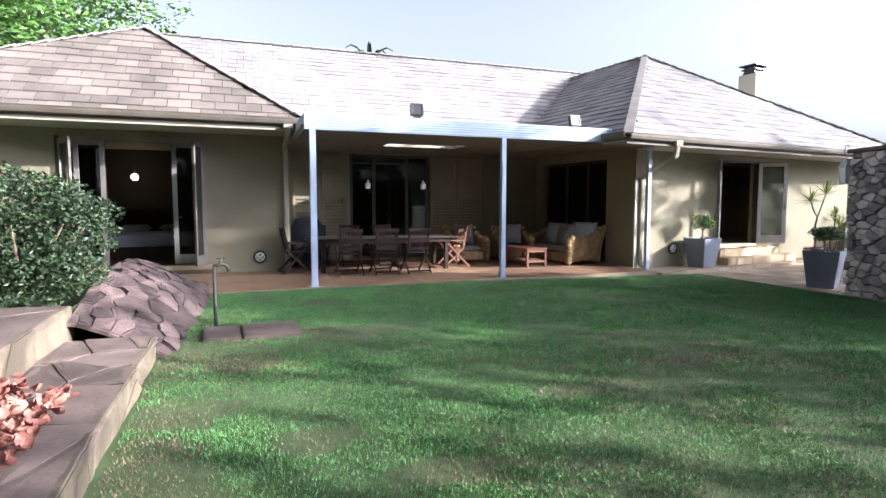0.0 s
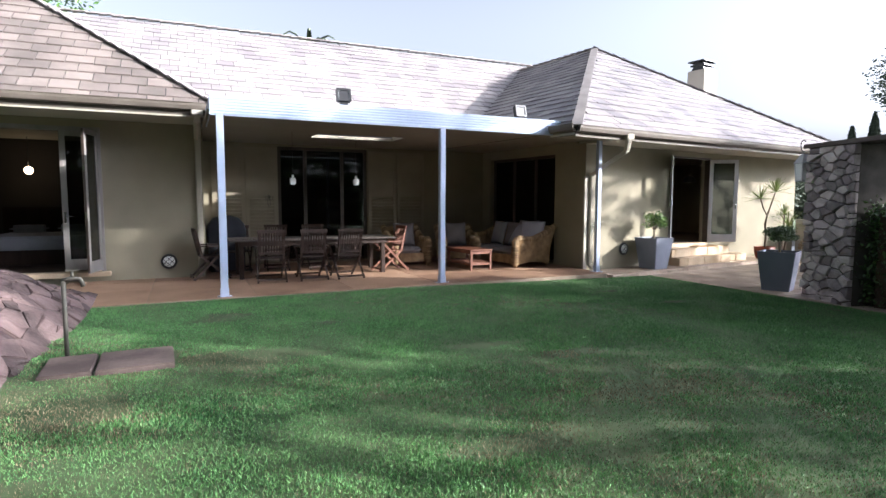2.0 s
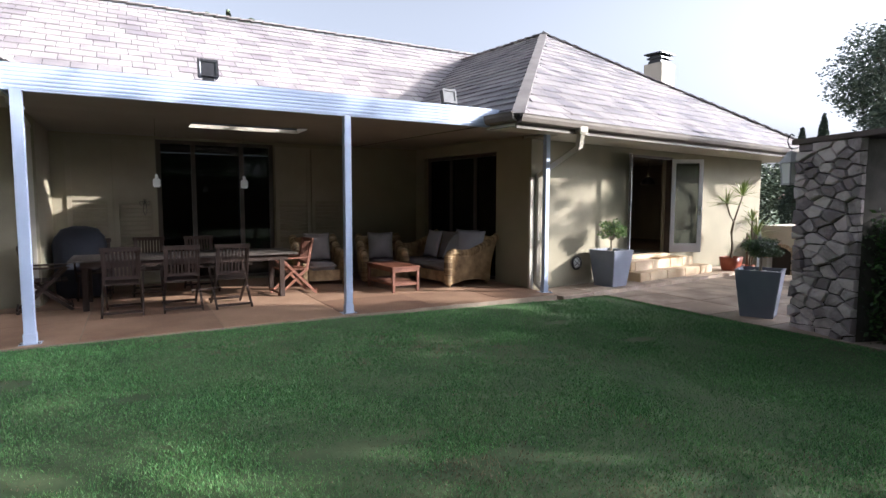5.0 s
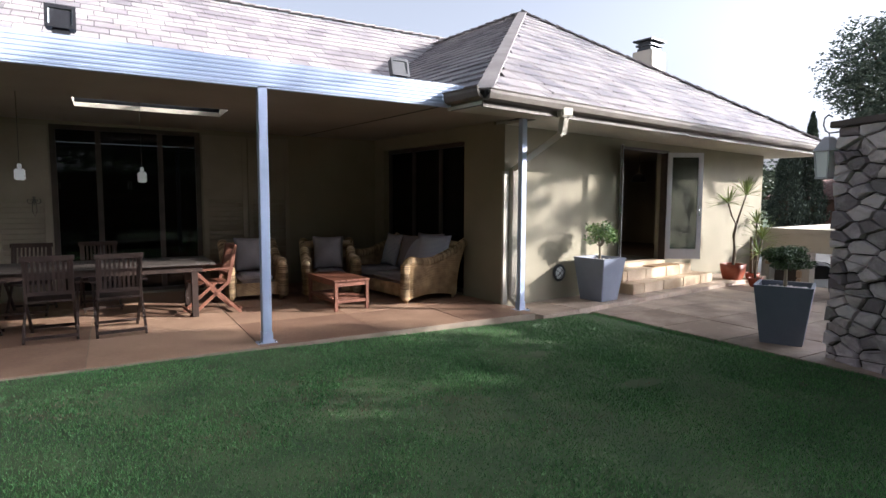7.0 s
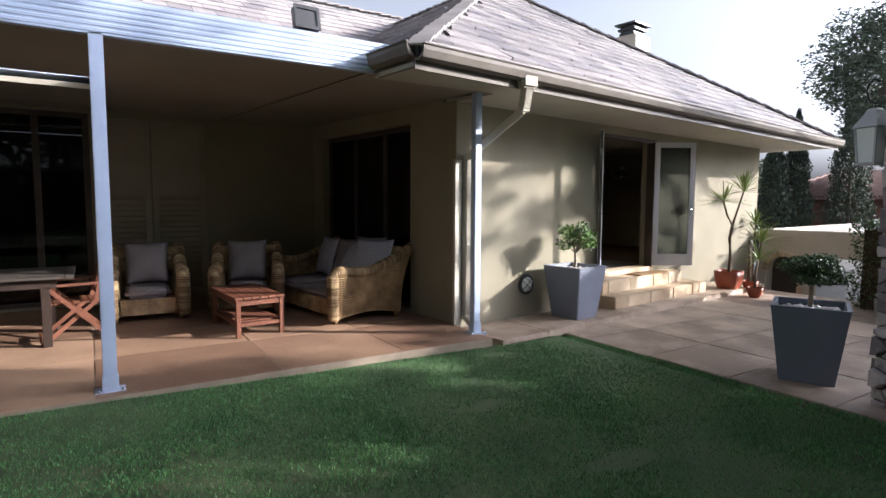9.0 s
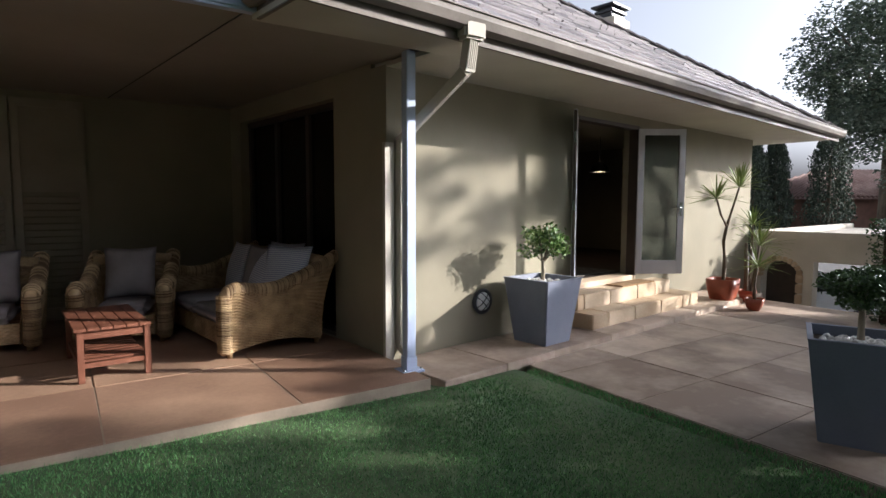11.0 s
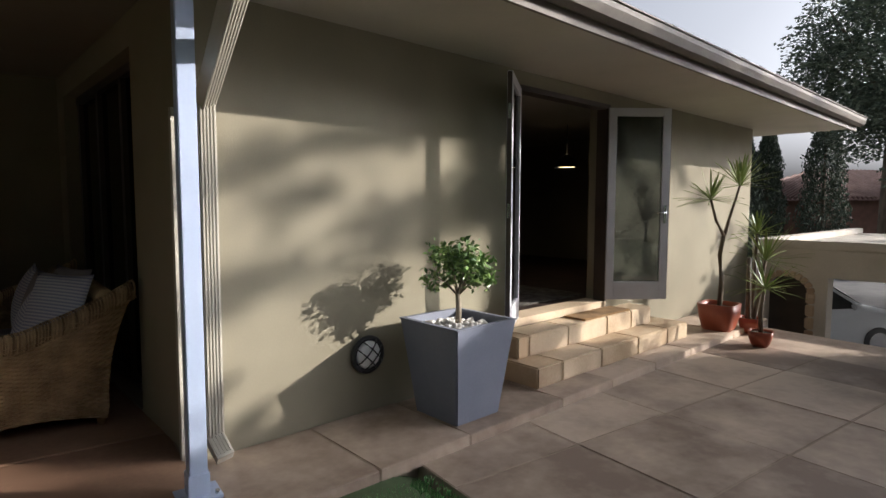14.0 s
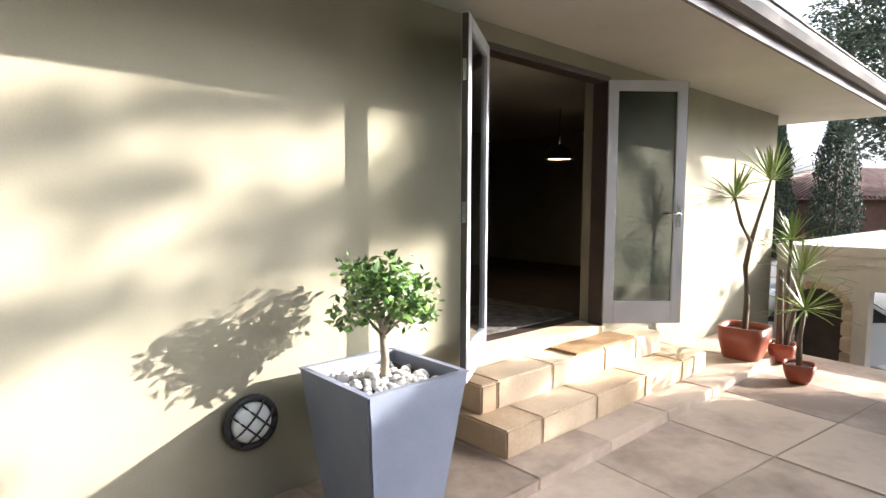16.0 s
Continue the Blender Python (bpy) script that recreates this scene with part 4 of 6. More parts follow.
def wicker_seat(name, m, length, depth, high, label, category, group=""):
    """A wicker sofa or armchair: x along its length, the front at y = 0, the back at y = depth."""
    s = thing(name, m, label, category, group)
    for side in (0, 1):
        x = 0.0 if side == 0 else length
        sg = -1 if side == 0 else 1
        thick = 0.12

        def outer(u, v, x=x, sg=sg):
            top = arm_profile(u, high)
            bottom = 0.05 + 0.07 * math.sin(math.pi * u)
            flare = 0.05 * (v - 0.3)
            y = u * depth + (0.06 * (1 - u) * (1 - v)) * -0.3 - 0.05 * math.sin(math.pi * v) * (1 if u < 0.02 else 0)
            y += (u - 0.5) * 0.08 * (v - 0.3) + max(0.0, u - 0.45) ** 1.5 * 0.62 * (v - 0.42) * abs(v - 0.1)
            return (x + sg * flare, y, bottom + (top - bottom) * v), (sg, 0, 0)
        V, F = weave_sheet(outer, 26, 40, 0.026)
        base = len(V)

        def inner(u, v, x=x, sg=sg):
            p, _ = outer(u, v)
            return (p[0] - sg * thick, p[1], p[2]), (-sg, 0, 0)
        V2, F2 = weave_sheet(inner, 22, 24, 0.01)
        F += [tuple(i + base for i in f) for f in F2]
        V += V2
        ob = fast_mesh("arm", V, F, WICKER, False)
        ob.parent = s
        # rolled top and front edge
        bm = bmesh.new()
        pts = []
        for i in range(25):
            p, _ = outer(i / 24, 1.0)
            pts.append((p[0] - sg * thick / 2, p[1], p[2] - 0.01))
        tube(bm, [(pts[0][0], pts[0][1] + 0.01, 0.06)] + [(pts[0][0], pts[0][1] - 0.01, 0.06 + (pts[0][2] - 0.08) * k / 5) for k in range(1, 6)] + pts, thick / 2 - 0.004, 12)
        ob = part("arm_roll", bm, WICKER, s)
        # wound strands on the roll
        bm = bmesh.new()
        for i in range(0, 72):
            u = i / 71
            p, _ = outer(u, 1.0)
            c = (p[0] - sg * thick / 2, p[1], p[2] - 0.01)
            tube(bm, [(c[0] + (thick / 2 + 0.016) * math.cos(a), c[1] + 0.004 * math.sin(a * 2), c[2] + (thick / 2 + 0.016) * math.sin(a)) for a in [math.pi * k / 6 for k in range(-1, 8)]], 0.0065, 5)
        for i in range(34):
            z = 0.08 + i * (high - 0.12) / 34
            c = (pts[0][0], pts[0][1] - 0.0, z)
            tube(bm, [(c[0] + (thick / 2 + 0.016) * math.cos(a), c[1] - (thick / 2 + 0.016) * math.sin(a), z) for a in [math.pi * k / 6 for k in range(-1, 8)]], 0.0065, 5)
        part("wound_cane", bm, WICKER, s)["kind"] = "stuff"
        for y in (0.02, depth - 0.05):
            bm = bmesh.new()
            rod(bm, (x - sg * 0.06, y, 0.0), (x - sg * 0.06, y, 0.09), 0.026, 0.03)
            part("foot", bm, WICKER, s)
    V, F = flat_weave((0.08, 0.02, 0.08), (length - 0.16, 0, 0), (0, 0, 0.2), (0, -1, 0), int(length / 0.045), 10)
    ob = fast_mesh("front_panel", V, F, WICKER, True)
    ob.parent = s
    boxpart("seat_box", (0.1, length - 0.1, 0.04, depth - 0.08, 0.1, 0.28), WICKER, s)
    back = arm_profile(1.0, high) - 0.02
    V, F = flat_weave((length - 0.02, depth - 0.02, 0.1), (-length + 0.04, 0, 0), (0, 0.08, back - 0.12), (0, 1, 0), int(length / 0.06), 26)
    b0 = len(V)
    V2, F2 = flat_weave((0.02, depth - 0.12, 0.1), (length - 0.04, 0, 0), (0, 0.1, back - 0.12), (0, -1, 0), int(length / 0.06), 26)
    ob = fast_mesh("backrest", V + V2, F + [tuple(i + b0 for i in f) for f in F2], WICKER, True)
    ob.parent = s
    bm = bmesh.new()
    tube(bm, [(0.03, depth - 0.0, back - 0.02), (length / 2, depth + 0.01, back + 0.02), (length - 0.03, depth, back - 0.02)], 0.06, 10)
    part("back_roll", bm, WICKER, s)
    n = max(1, round((length - 0.3) / 0.85))
    cw = (length - 0.34) / n
    for k in range(n):
        bm = bmesh.new()
        box(bm, 0.17 + k * cw, 0.17 + (k + 1) * cw - 0.01, -0.02, depth - 0.2, 0.28, 0.42, bevel=0.05)
        part("seat_cushion", bm, CUSHION, s, "grey seat cushion", soft=True)
    return s


def pillow(m, size, mat, label):
    p = thing("scatter_cushion", m, label, "cushion", "scatter cushions")
    bm = bmesh.new()
    n = 12
    for side in (1, -1):
        g = [[bm.verts.new(((i / n - 0.5) * size * (1 - 0.07 * math.sin(math.pi * j / n)), side * 0.085 * (math.sin(math.pi * i / n) * math.sin(math.pi * j / n)) ** 0.55, (j / n - 0.5) * size * (1 - 0.07 * math.sin(math.pi * i / n)))) for i in range(n + 1)] for j in range(n + 1)]
        for j in range(n):
            for i in range(n):
                bm.faces.new((g[j][i], g[j][i + 1], g[j + 1][i + 1], g[j + 1][i])).smooth = True
    bmesh.ops.remove_doubles(bm, verts=bm.verts, dist=0.0005)
    part("cover", bm, mat, p)
    return p


# striped cloth for the scatter cushions
def striped(name, a, b, scale):
    m, t, bs = material(name, a, 0.95)
    co = t.nodes.new("ShaderNodeTexCoord")
    wv = t.nodes.new("ShaderNodeTexWave")
    wv.bands_direction = "Z"
    wv.inputs["Scale"].default_value = scale
    wv.inputs["Distortion"].default_value = 0.4
    rp = t.nodes.new("ShaderNodeValToRGB")
    rp.color_ramp.elements[0].position, rp.color_ramp.elements[1].position = 0.4, 0.6
    rp.color_ramp.elements[0].color, rp.color_ramp.elements[1].color = (*a, 1), (*b, 1)
    t.links.new(co.outputs["Object"], wv.inputs["Vector"])
    t.links.new(wv.outputs[0], rp.inputs[0])
    t.links.new(rp.outputs[0], bs.inputs["Base Color"])
    return m


TICKING = striped("ticking", (0.30, 0.31, 0.40), (0.55, 0.53, 0.56), 14)

# the sofa faces the coffee table; its near arm looks at the lawn
SOFA = pose(7.45, 11.52, 0.02, 0, 0, R_ANG) @ pose(0, 2.05, 0, 0, 0, -90)
wicker_seat("wicker_sofa", SOFA, 2.05, 0.98, 0.66, "golden wicker sofa with grey cushions against the patio wall", "sofa")
for x, y, z, rx, rz, mt in ((1.72, 0.72, 0.74, -20, 24, TICKING), (1.45, 0.8, 0.76, -22, 12, CUSHION), (1.28, 0.66, 0.7, -26, -12, TICKING), (1.1, 0.7, 0.7, -16, 5, CUSHION), (0.5, 0.7, 0.7, -16, -6, TICKING)):
    pillow(SOFA @ pose(x, y, z, rx, 0, rz), 0.6, mt, "plump striped scatter cushion on the wicker sofa")
ARM1 = pose(5.08, 13.0, 0.02, 0, 0, -4)
a1 = wicker_seat("wicker_armchair", ARM1, 0.86, 0.85, 0.6, "wicker armchair with a striped cushion", "armchair", "wicker armchairs")
ARM2 = pose(6.25, 12.85, 0.02, 0, 0, -14)
copy_thing(a1, ARM2)
for mm in (ARM1, ARM2):
    pillow(mm @ pose(0.43, 0.62, 0.68, -14, 0, 0) @ Matrix.Diagonal((0.95, 1.5, 1.05, 1)), 0.56, CUSHION, "plump grey back cushion leaning in the armchair")

ct = thing("coffee_table", pose(6.25, 11.44, 0.02, 0, 0, 4), "reddish wooden coffee table with a slatted lower shelf", "coffee table")
for k in range(6):
    boxpart("top_slat", (-0.02 + k * 0.094, 0.068 + k * 0.094, -0.03, 1.05, 0.43, 0.455), RED_WOOD, ct, bevel=0.003)
for x in (0.0, 0.49):
    for y in (0.0, 0.97):
        boxpart("leg", (x, x + 0.05, y, y + 0.05, 0.0, 0.43), RED_WOOD, ct, bevel=0.004)
    boxpart("rail", (x + 0.01, x + 0.04, 0.05, 0.97, 0.12, 0.16), RED_WOOD, ct)
    boxpart("apron", (x + 0.01, x + 0.04, 0.05, 0.97, 0.36, 0.43), RED_WOOD, ct)
for y in (0.01, 0.98):
    boxpart("apron", (0.05, 0.49, y, y + 0.03, 0.36, 0.43), RED_WOOD, ct)
    boxpart("rail", (0.05, 0.49, y, y + 0.03, 0.12, 0.16), RED_WOOD, ct)
for k in range(9):
    boxpart("shelf_slat", (0.03, 0.51, 0.06 + k * 0.102, 0.13 + k * 0.102, 0.161, 0.178), RED_WOOD, ct)

mat_ = thing("doormat", MR @ pose(3.95, -0.28, 0.352, 0, 0, 0), "brown coir doormat before the open doors", "doormat")
boxpart("coir", (-0.44, 0.44, 0.0, 0.262, 0.0, 0.02), varied("coir", (0.16, 0.09, 0.03), (0.32, 0.19, 0.08), 6, 120, 1.0, 0.6), mat_, bevel=0.004)

# lanterns over the table
for x in (2.67, 3.92):
    hl = thing("hanging_lantern", pose(x, 12.0, 1.82), "small white lantern hanging over the patio table", "lantern", "hanging lanterns")
    bm = bmesh.new()
    box(bm, -0.05, 0.05, -0.05, 0.05, 0.0, 0.13, bevel=0.012)
    box(bm, -0.02, 0.02, -0.02, 0.02, 0.13, 0.19, bevel=0.006)
    part("shade", bm, LAMPGLASS, hl)
    bm = bmesh.new()
    rod(bm, (0, 0, 0.19), (0, 0, CEIL - 1.82), 0.003, n=5)
    part("cord", bm, BLACK, hl)

# scrolled iron candle holder on the shutter
sc = thing("wall_sconce", pose(2.55, BACK_Y - 0.05, 1.42) @ Matrix.Scale(0.5, 4), "small scrolled black iron candle sconce on the shutter", "sconce")
for sg in (-1, 1):
    bm = bmesh.new()
    tube(bm, [(sg * (0.03 + 0.16 * k / 14 * (1 - 0.3 * k / 14)) + sg * 0.05 * math.cos(k * 0.6), -0.02, 0.3 + 0.07 * math.sin(k * 0.6)) for k in range(15)], 0.008, 6)
    part("scroll", bm, BLACK, sc)
bm = bmesh.new()
tube(bm, [(0.0, -0.02, 0.42), (-0.05, -0.03, 0.2), (-0.06, -0.03, 0.0), (0.0, -0.03, -0.16), (0.06, -0.03, 0.0), (0.05, -0.03, 0.2), (0.0, -0.02, 0.42)], 0.008, 6)
part("loop", bm, BLACK, sc)
bm = bmesh.new()
rod(bm, (0, -0.06, 0.42), (0, -0.06, 0.44), 0.06, n=14)
rod(bm, (0, -0.06, 0.2), (0, -0.06, 0.42), 0.012, n=8)
part("candle_dish", bm, BLACK, sc)

# ---- plants: leaves and crowns ----
def leaf_cloud(n, points, size, rng, flat=0.35, ratio=0.5):
    """n pointed leaves at the given points: folded rhombs, turned at random."""
    d = rng.normal(size=(n, 3))
    d[:, 2] *= flat
    d /= np.linalg.norm(d, axis=1)[:, None]
    s = np.cross(d, rng.normal(size=(n, 3)))
    s /= np.linalg.norm(s, axis=1)[:, None]
    up = np.cross(d, s)
    L = (size * rng.uniform(0.6, 1.25, n))[:, None]
    W = L * ratio * 0.5
    base = points - d * L * 0.5
    tip = points + d * L * 0.5
    a = points + s * W + up * W * 0.3
    b = points - s * W + up * W * 0.3
    V = np.stack([base, a, tip, b], 1).reshape(-1, 3)
    F = np.arange(n * 4).reshape(-1, 4)
    return V, F


def blob_points(n, blobs, rng, shell=0.45):
    """Points scattered in ellipsoids (cx, cy, cz, rx, ry, rz), denser towards their skins."""
    w = np.array([b[3] * b[4] * b[5] for b in blobs]) ** 0.8
    pick = rng.choice(len(blobs), n, p=w / w.sum())
    B = np.array(blobs)[pick]
    d = rng.normal(size=(n, 3))
    d /= np.linalg.norm(d, axis=1)[:, None]
    r = rng.uniform(0, 1, n) ** (1 / 3 * (1 - shell) + 0.02)
    r *= rng.uniform(0.85, 1.12, n)
    return B[:, :3] + d * B[:, 3:] * r[:, None]


def crown_blobs(rng, c, radii, k, small=0.38):
    """A broken crown: k lumps spread over an ellipsoid."""
    out = []
    for _ in range(k):
        d = rng.normal(size=3)
        d /= np.linalg.norm(d)
        rr = rng.uniform(0.35, 0.8)
        f = rng.uniform(0.7, 1.2) * small
        out.append((c[0] + d[0] * radii[0] * rr, c[1] + d[1] * radii[1] * rr, c[2] + d[2] * radii[2] * rr, radii[0] * f, radii[1] * f, radii[2] * f * 0.8))
    return out


def tree(name, x, y, z, height, radii, lumps, n, size, leaf_mat, label, seed, trunk=0.2, bark=None, small=0.38, shell=0.45):
    rng = np.random.default_rng(seed)
    t = thing(name, pose(x, y, z), label, "tree")
    c = (0, 0, height - radii[2])
    blobs = crown_blobs(rng, c, radii, lumps, small)
    bm = bmesh.new()
    lean = rng.normal(size=2) * 0.15
    fork = max(0.3, c[2] - radii[2] * 0.55)
    tube(bm, [(0, 0, -0.1), (lean[0] * 0.4, lean[1] * 0.4, fork * 0.5), (lean[0], lean[1], fork)], [trunk, trunk * 0.8, trunk * 0.65], 10)
    for b in blobs[: min(14, lumps)]:
        mid = (lean[0] * 0.5 + b[0] * 0.45, lean[1] * 0.5 + b[1] * 0.45, fork + (b[2] - fork) * 0.55)
        tube(bm, [(lean[0], lean[1], fork - 0.05), mid, b[:3]], [trunk * 0.42, trunk * 0.25, trunk * 0.08], 6)
    part("trunk", bm, bark or BARK, t)
    V, F = leaf_cloud(n, blob_points(n, blobs, rng, shell), size, rng)
    ob = fast_mesh("crown", V, F, leaf_mat)
    ob.parent = t
    return t


# ---- planters ----
def planter(m, label):
    """A tall square planter that tapers to its foot, with soil and white pebbles."""
    p = thing("planter", m, label, "planter", "grey planters")
    b, r, h, w = 0.22, 0.31, 0.71, 0.035
    bm = bmesh.new()

    def ring(half, z):
        return [bm.verts.new((sx * half, sy * half, z)) for sx, sy in ((-1, -1), (1, -1), (1, 1), (-1, 1))]
    rs = [ring(b, 0.0), ring(r - 0.004, h - 0.01), ring(r, h - 0.006), ring(r, h), ring(r - w, h), ring(r - w - 0.012, h - 0.1)]
    for a, c in zip(rs, rs[1:]):
        for k in range(4):
            bm.faces.new((a[k], a[(k + 1) % 4], c[(k + 1) % 4], c[k]))
    bm.faces.new(rs[0][::-1])
    bmesh.ops.bevel(bm, geom=[e for e in bm.edges if abs(e.verts[0].co.z - e.verts[1].co.z) > 0.3], offset=0.01, segments=2, affect="EDGES")
    part("body", bm, PLANTER, p)
    boxpart("soil", (-r + w + 0.008, r - w - 0.008, -r + w + 0.008, r - w - 0.008, h - 0.12, h - 0.075), SOIL, p)
    rng = random.Random(label)
    bm = bmesh.new()
    for _ in range(130):
        s = rng.uniform(0.014, 0.03)
        x, y = rng.uniform(-0.22, 0.22), rng.uniform(-0.22, 0.22)
        if rng.random() < 0.35:
            x, y = x * 0.6, y * 0.6
        mm = pose(x, y, h - 0.075 + s * 0.5 + rng.uniform(0, 0.03) * (1 - max(abs(x), abs(y)) / 0.25), rng.uniform(0, 60), rng.uniform(0, 60), rng.uniform(0, 360)) @ Matrix.Diagonal((s * rng.uniform(0.9, 1.4), s, s * rng.uniform(0.55, 0.8), 1))
        bmesh.ops.create_icosphere(bm, subdivisions=2, radius=1.0, matrix=mm)
    ob = part("pebble_bed", bm, PEBBLE, p, "white rounded pebbles", soft=True)
    ob["kind"] = "stuff"
    return p


P1 = (10.59, 10.62, -0.03)
P2 = (10.63, 7.62, -0.1)
planter(pose(*P1, 0, 0, R_ANG), "tall blue-grey tapered planter with white pebbles by the wall")
planter(pose(*P2, 0, 0, 24), "tall blue-grey tapered planter at the lawn's corner")


def standard_tree(m, n, size, radii, leaf_mat, label, seed, shell, lumps):
    rng = np.random.default_rng(seed)
    t = thing("potted_tree", m, label, "tree", "clipped trees in planters")
    bm = bmesh.new()
    tube(bm, [(0, 0, -0.03), (0.012, 0.005, 0.1), (0.0, 0.0, 0.24)], [0.026, 0.022, 0.02], 8)
    zc = 0.24 + radii[2] * 0.75
    blobs = crown_blobs(rng, (0, 0, zc), radii, lumps, 0.42)
    for b in blobs[:12]:
        tube(bm, [(0, 0, 0.22), (b[0] * 0.5, b[1] * 0.5, 0.22 + (b[2] - 0.22) * 0.6), b[:3]], [0.011, 0.007, 0.003], 5)
    part("trunk", bm, PALEBARK, t)
    V, F = leaf_cloud(n, blob_points(n, blobs, rng, shell), size, rng, 0.7, 0.5)
    ob = fast_mesh("crown", V, F, leaf_mat)
    ob.parent = t
    return t


standard_tree(pose(P1[0], P1[1], P1[2] + 0.66), 1150, 0.058, (0.31, 0.31, 0.26), LEAF_GLOSSY, "small round-headed tree with glossy leaves in a planter", 3, 0.05, 24)
standard_tree(pose(P2[0], P2[1], P2[2] + 0.66), 5200, 0.036, (0.3, 0.3, 0.17), LEAF, "dense clipped dark green tree in a planter", 8, 0.6, 34)


def rosette(parent, mat, c, n, length, rng, up=0.35):
    for k in range(n):
        a = k * 2.4 + rng.uniform(-0.3, 0.3)
        e = rng.uniform(-0.35, 1.2) + up * 0.4
        L = length * rng.uniform(0.75, 1.1)
        d = Vector((math.cos(a) * math.cos(e), math.sin(a) * math.cos(e), math.sin(e)))
        s = d.cross(Vector((0, 0, 1))).normalized() if abs(d.z) < 0.98 else Vector((1, 0, 0))
        w = 0.0115
        bm = bmesh.new()
        pts = []
        for i, (f, ww, sag) in enumerate(((0.02, 0.5, 0), (0.35, 1.0, 0.01), (0.75, 0.75, 0.05), (1.0, 0.05, 0.11))):
            p = Vector(c) + d * L * f - Vector((0, 0, sag * L))
            pts.append((bm.verts.new(p - s * w * ww), bm.verts.new(p + Vector((0, 0, -0.004))), bm.verts.new(p + s * w * ww)))
        for q, r in zip(pts, pts[1:]):
            bm.faces.new((q[0], q[1], r[1], r[0]))
            bm.faces.new((q[1], q[2], r[2], r[1]))
        part("leaf", bm, mat, parent)


def yucca(name, m, stems, label, seed, mat=None):
    """stems: lists of points ending in a rosette (last item: leaf length, or 0 for a sawn end)."""
    rng = random.Random(seed)
    y = thing(name, m, label, "yucca")
    for pts, r, length in stems:
        bm = bmesh.new()
        tube(bm, pts, [r * (1 - 0.35 * i / (len(pts) - 1)) for i in range(len(pts))], 8)
        part("stem", bm, BARK, y)
        if length:
            rosette(y, mat or YUCCA, pts[-1], 42, length * 1.2, rng)
    return y


def bowl_pot(m, half, h, mat, label):
    p = thing("plant_pot", m, label, "pot", "plant pots")
    bm = bmesh.new()
    rings = []
    for f, z in ((0.55, 0.0), (0.78, 0.25), (0.94, 0.65), (1.0, 1.0), (0.9, 1.0), (0.86, 0.86)):
        ring = []
        for k in range(32):
            a = 2 * math.pi * k / 32
            ca, sa = math.cos(a), math.sin(a)
            sq = 1 / (abs(ca) ** 5 + abs(sa) ** 5) ** 0.2
            ring.append(bm.verts.new((half * f * ca * sq, half * f * sa * sq, z * h)))
        rings.append(ring)
    for a, b in zip(rings, rings[1:]):
        for k in range(32):
            bm.faces.new((a[k], a[(k + 1) % 32], b[(k + 1) % 32], b[k])).smooth = True
    bm.faces.new(rings[0][::-1])
    part("body", bm, mat, p)
    bm = bmesh.new()
    rod(bm, (0, 0, h * 0.7), (0, 0, h * 0.87), half * 0.82, n=20)
    part("soil", bm, SOIL, p)
    return p


RP = (14.98, 11.02)
bowl_pot(pose(*RP, -0.1, 0, 0, 12), 0.225, 0.4, TERRA, "red-brown glazed square bowl pot by the sunlit wall")
yucca("yucca", pose(*RP, 0.25), [([(0.0, 0, -0.1), (0.03, 0, 0.3), (0.0, 0.02, 0.65), (0.05, 0.0, 0.92)], 0.035, 0),
                                 ([(0.04, 0, 0.9), (-0.06, 0.05, 1.08), (-0.11, 0.1, 1.34)], 0.022, 0.37),
                                 ([(0.05, 0, 0.9), (0.12, -0.03, 1.15), (0.19, -0.1, 1.52)], 0.022, 0.4)], "two-headed yucca with spiky leaves in the red pot", 4)
for k, (x, y, h) in enumerate(((15.4, 10.84, 0.2), (14.8, 10.42, 0.18))):
    bowl_pot(pose(x, y, -0.1, 0, 0, 20), 0.13, h, TERRA, "small terracotta pot on the terrace edge")
yucca("yucca", pose(15.4, 10.84, 0.05), [([(-0.05, 0, 0), (-0.07, 0, 0.4), (-0.1, 0, 0.82)], 0.038, 0), ([(0.03, 0.0, 0.0), (0.06, 0.0, 0.5), (0.02, -0.03, 1.12)], 0.026, 0.3), ([(0.05, -0.02, 0.0), (0.1, -0.06, 0.4), (0.12, -0.1, 0.78)], 0.026, 0.46)], "yucca with a sawn stem in a terracotta pot", 5)
yucca("yucca", pose(14.8, 10.42, 0.05), [([(0.0, 0, 0), (-0.03, 0, 0.25), (0.05, 0, 0.52)], 0.028, 0.36)], "short broad-leaved yucca in a small pot", 7)

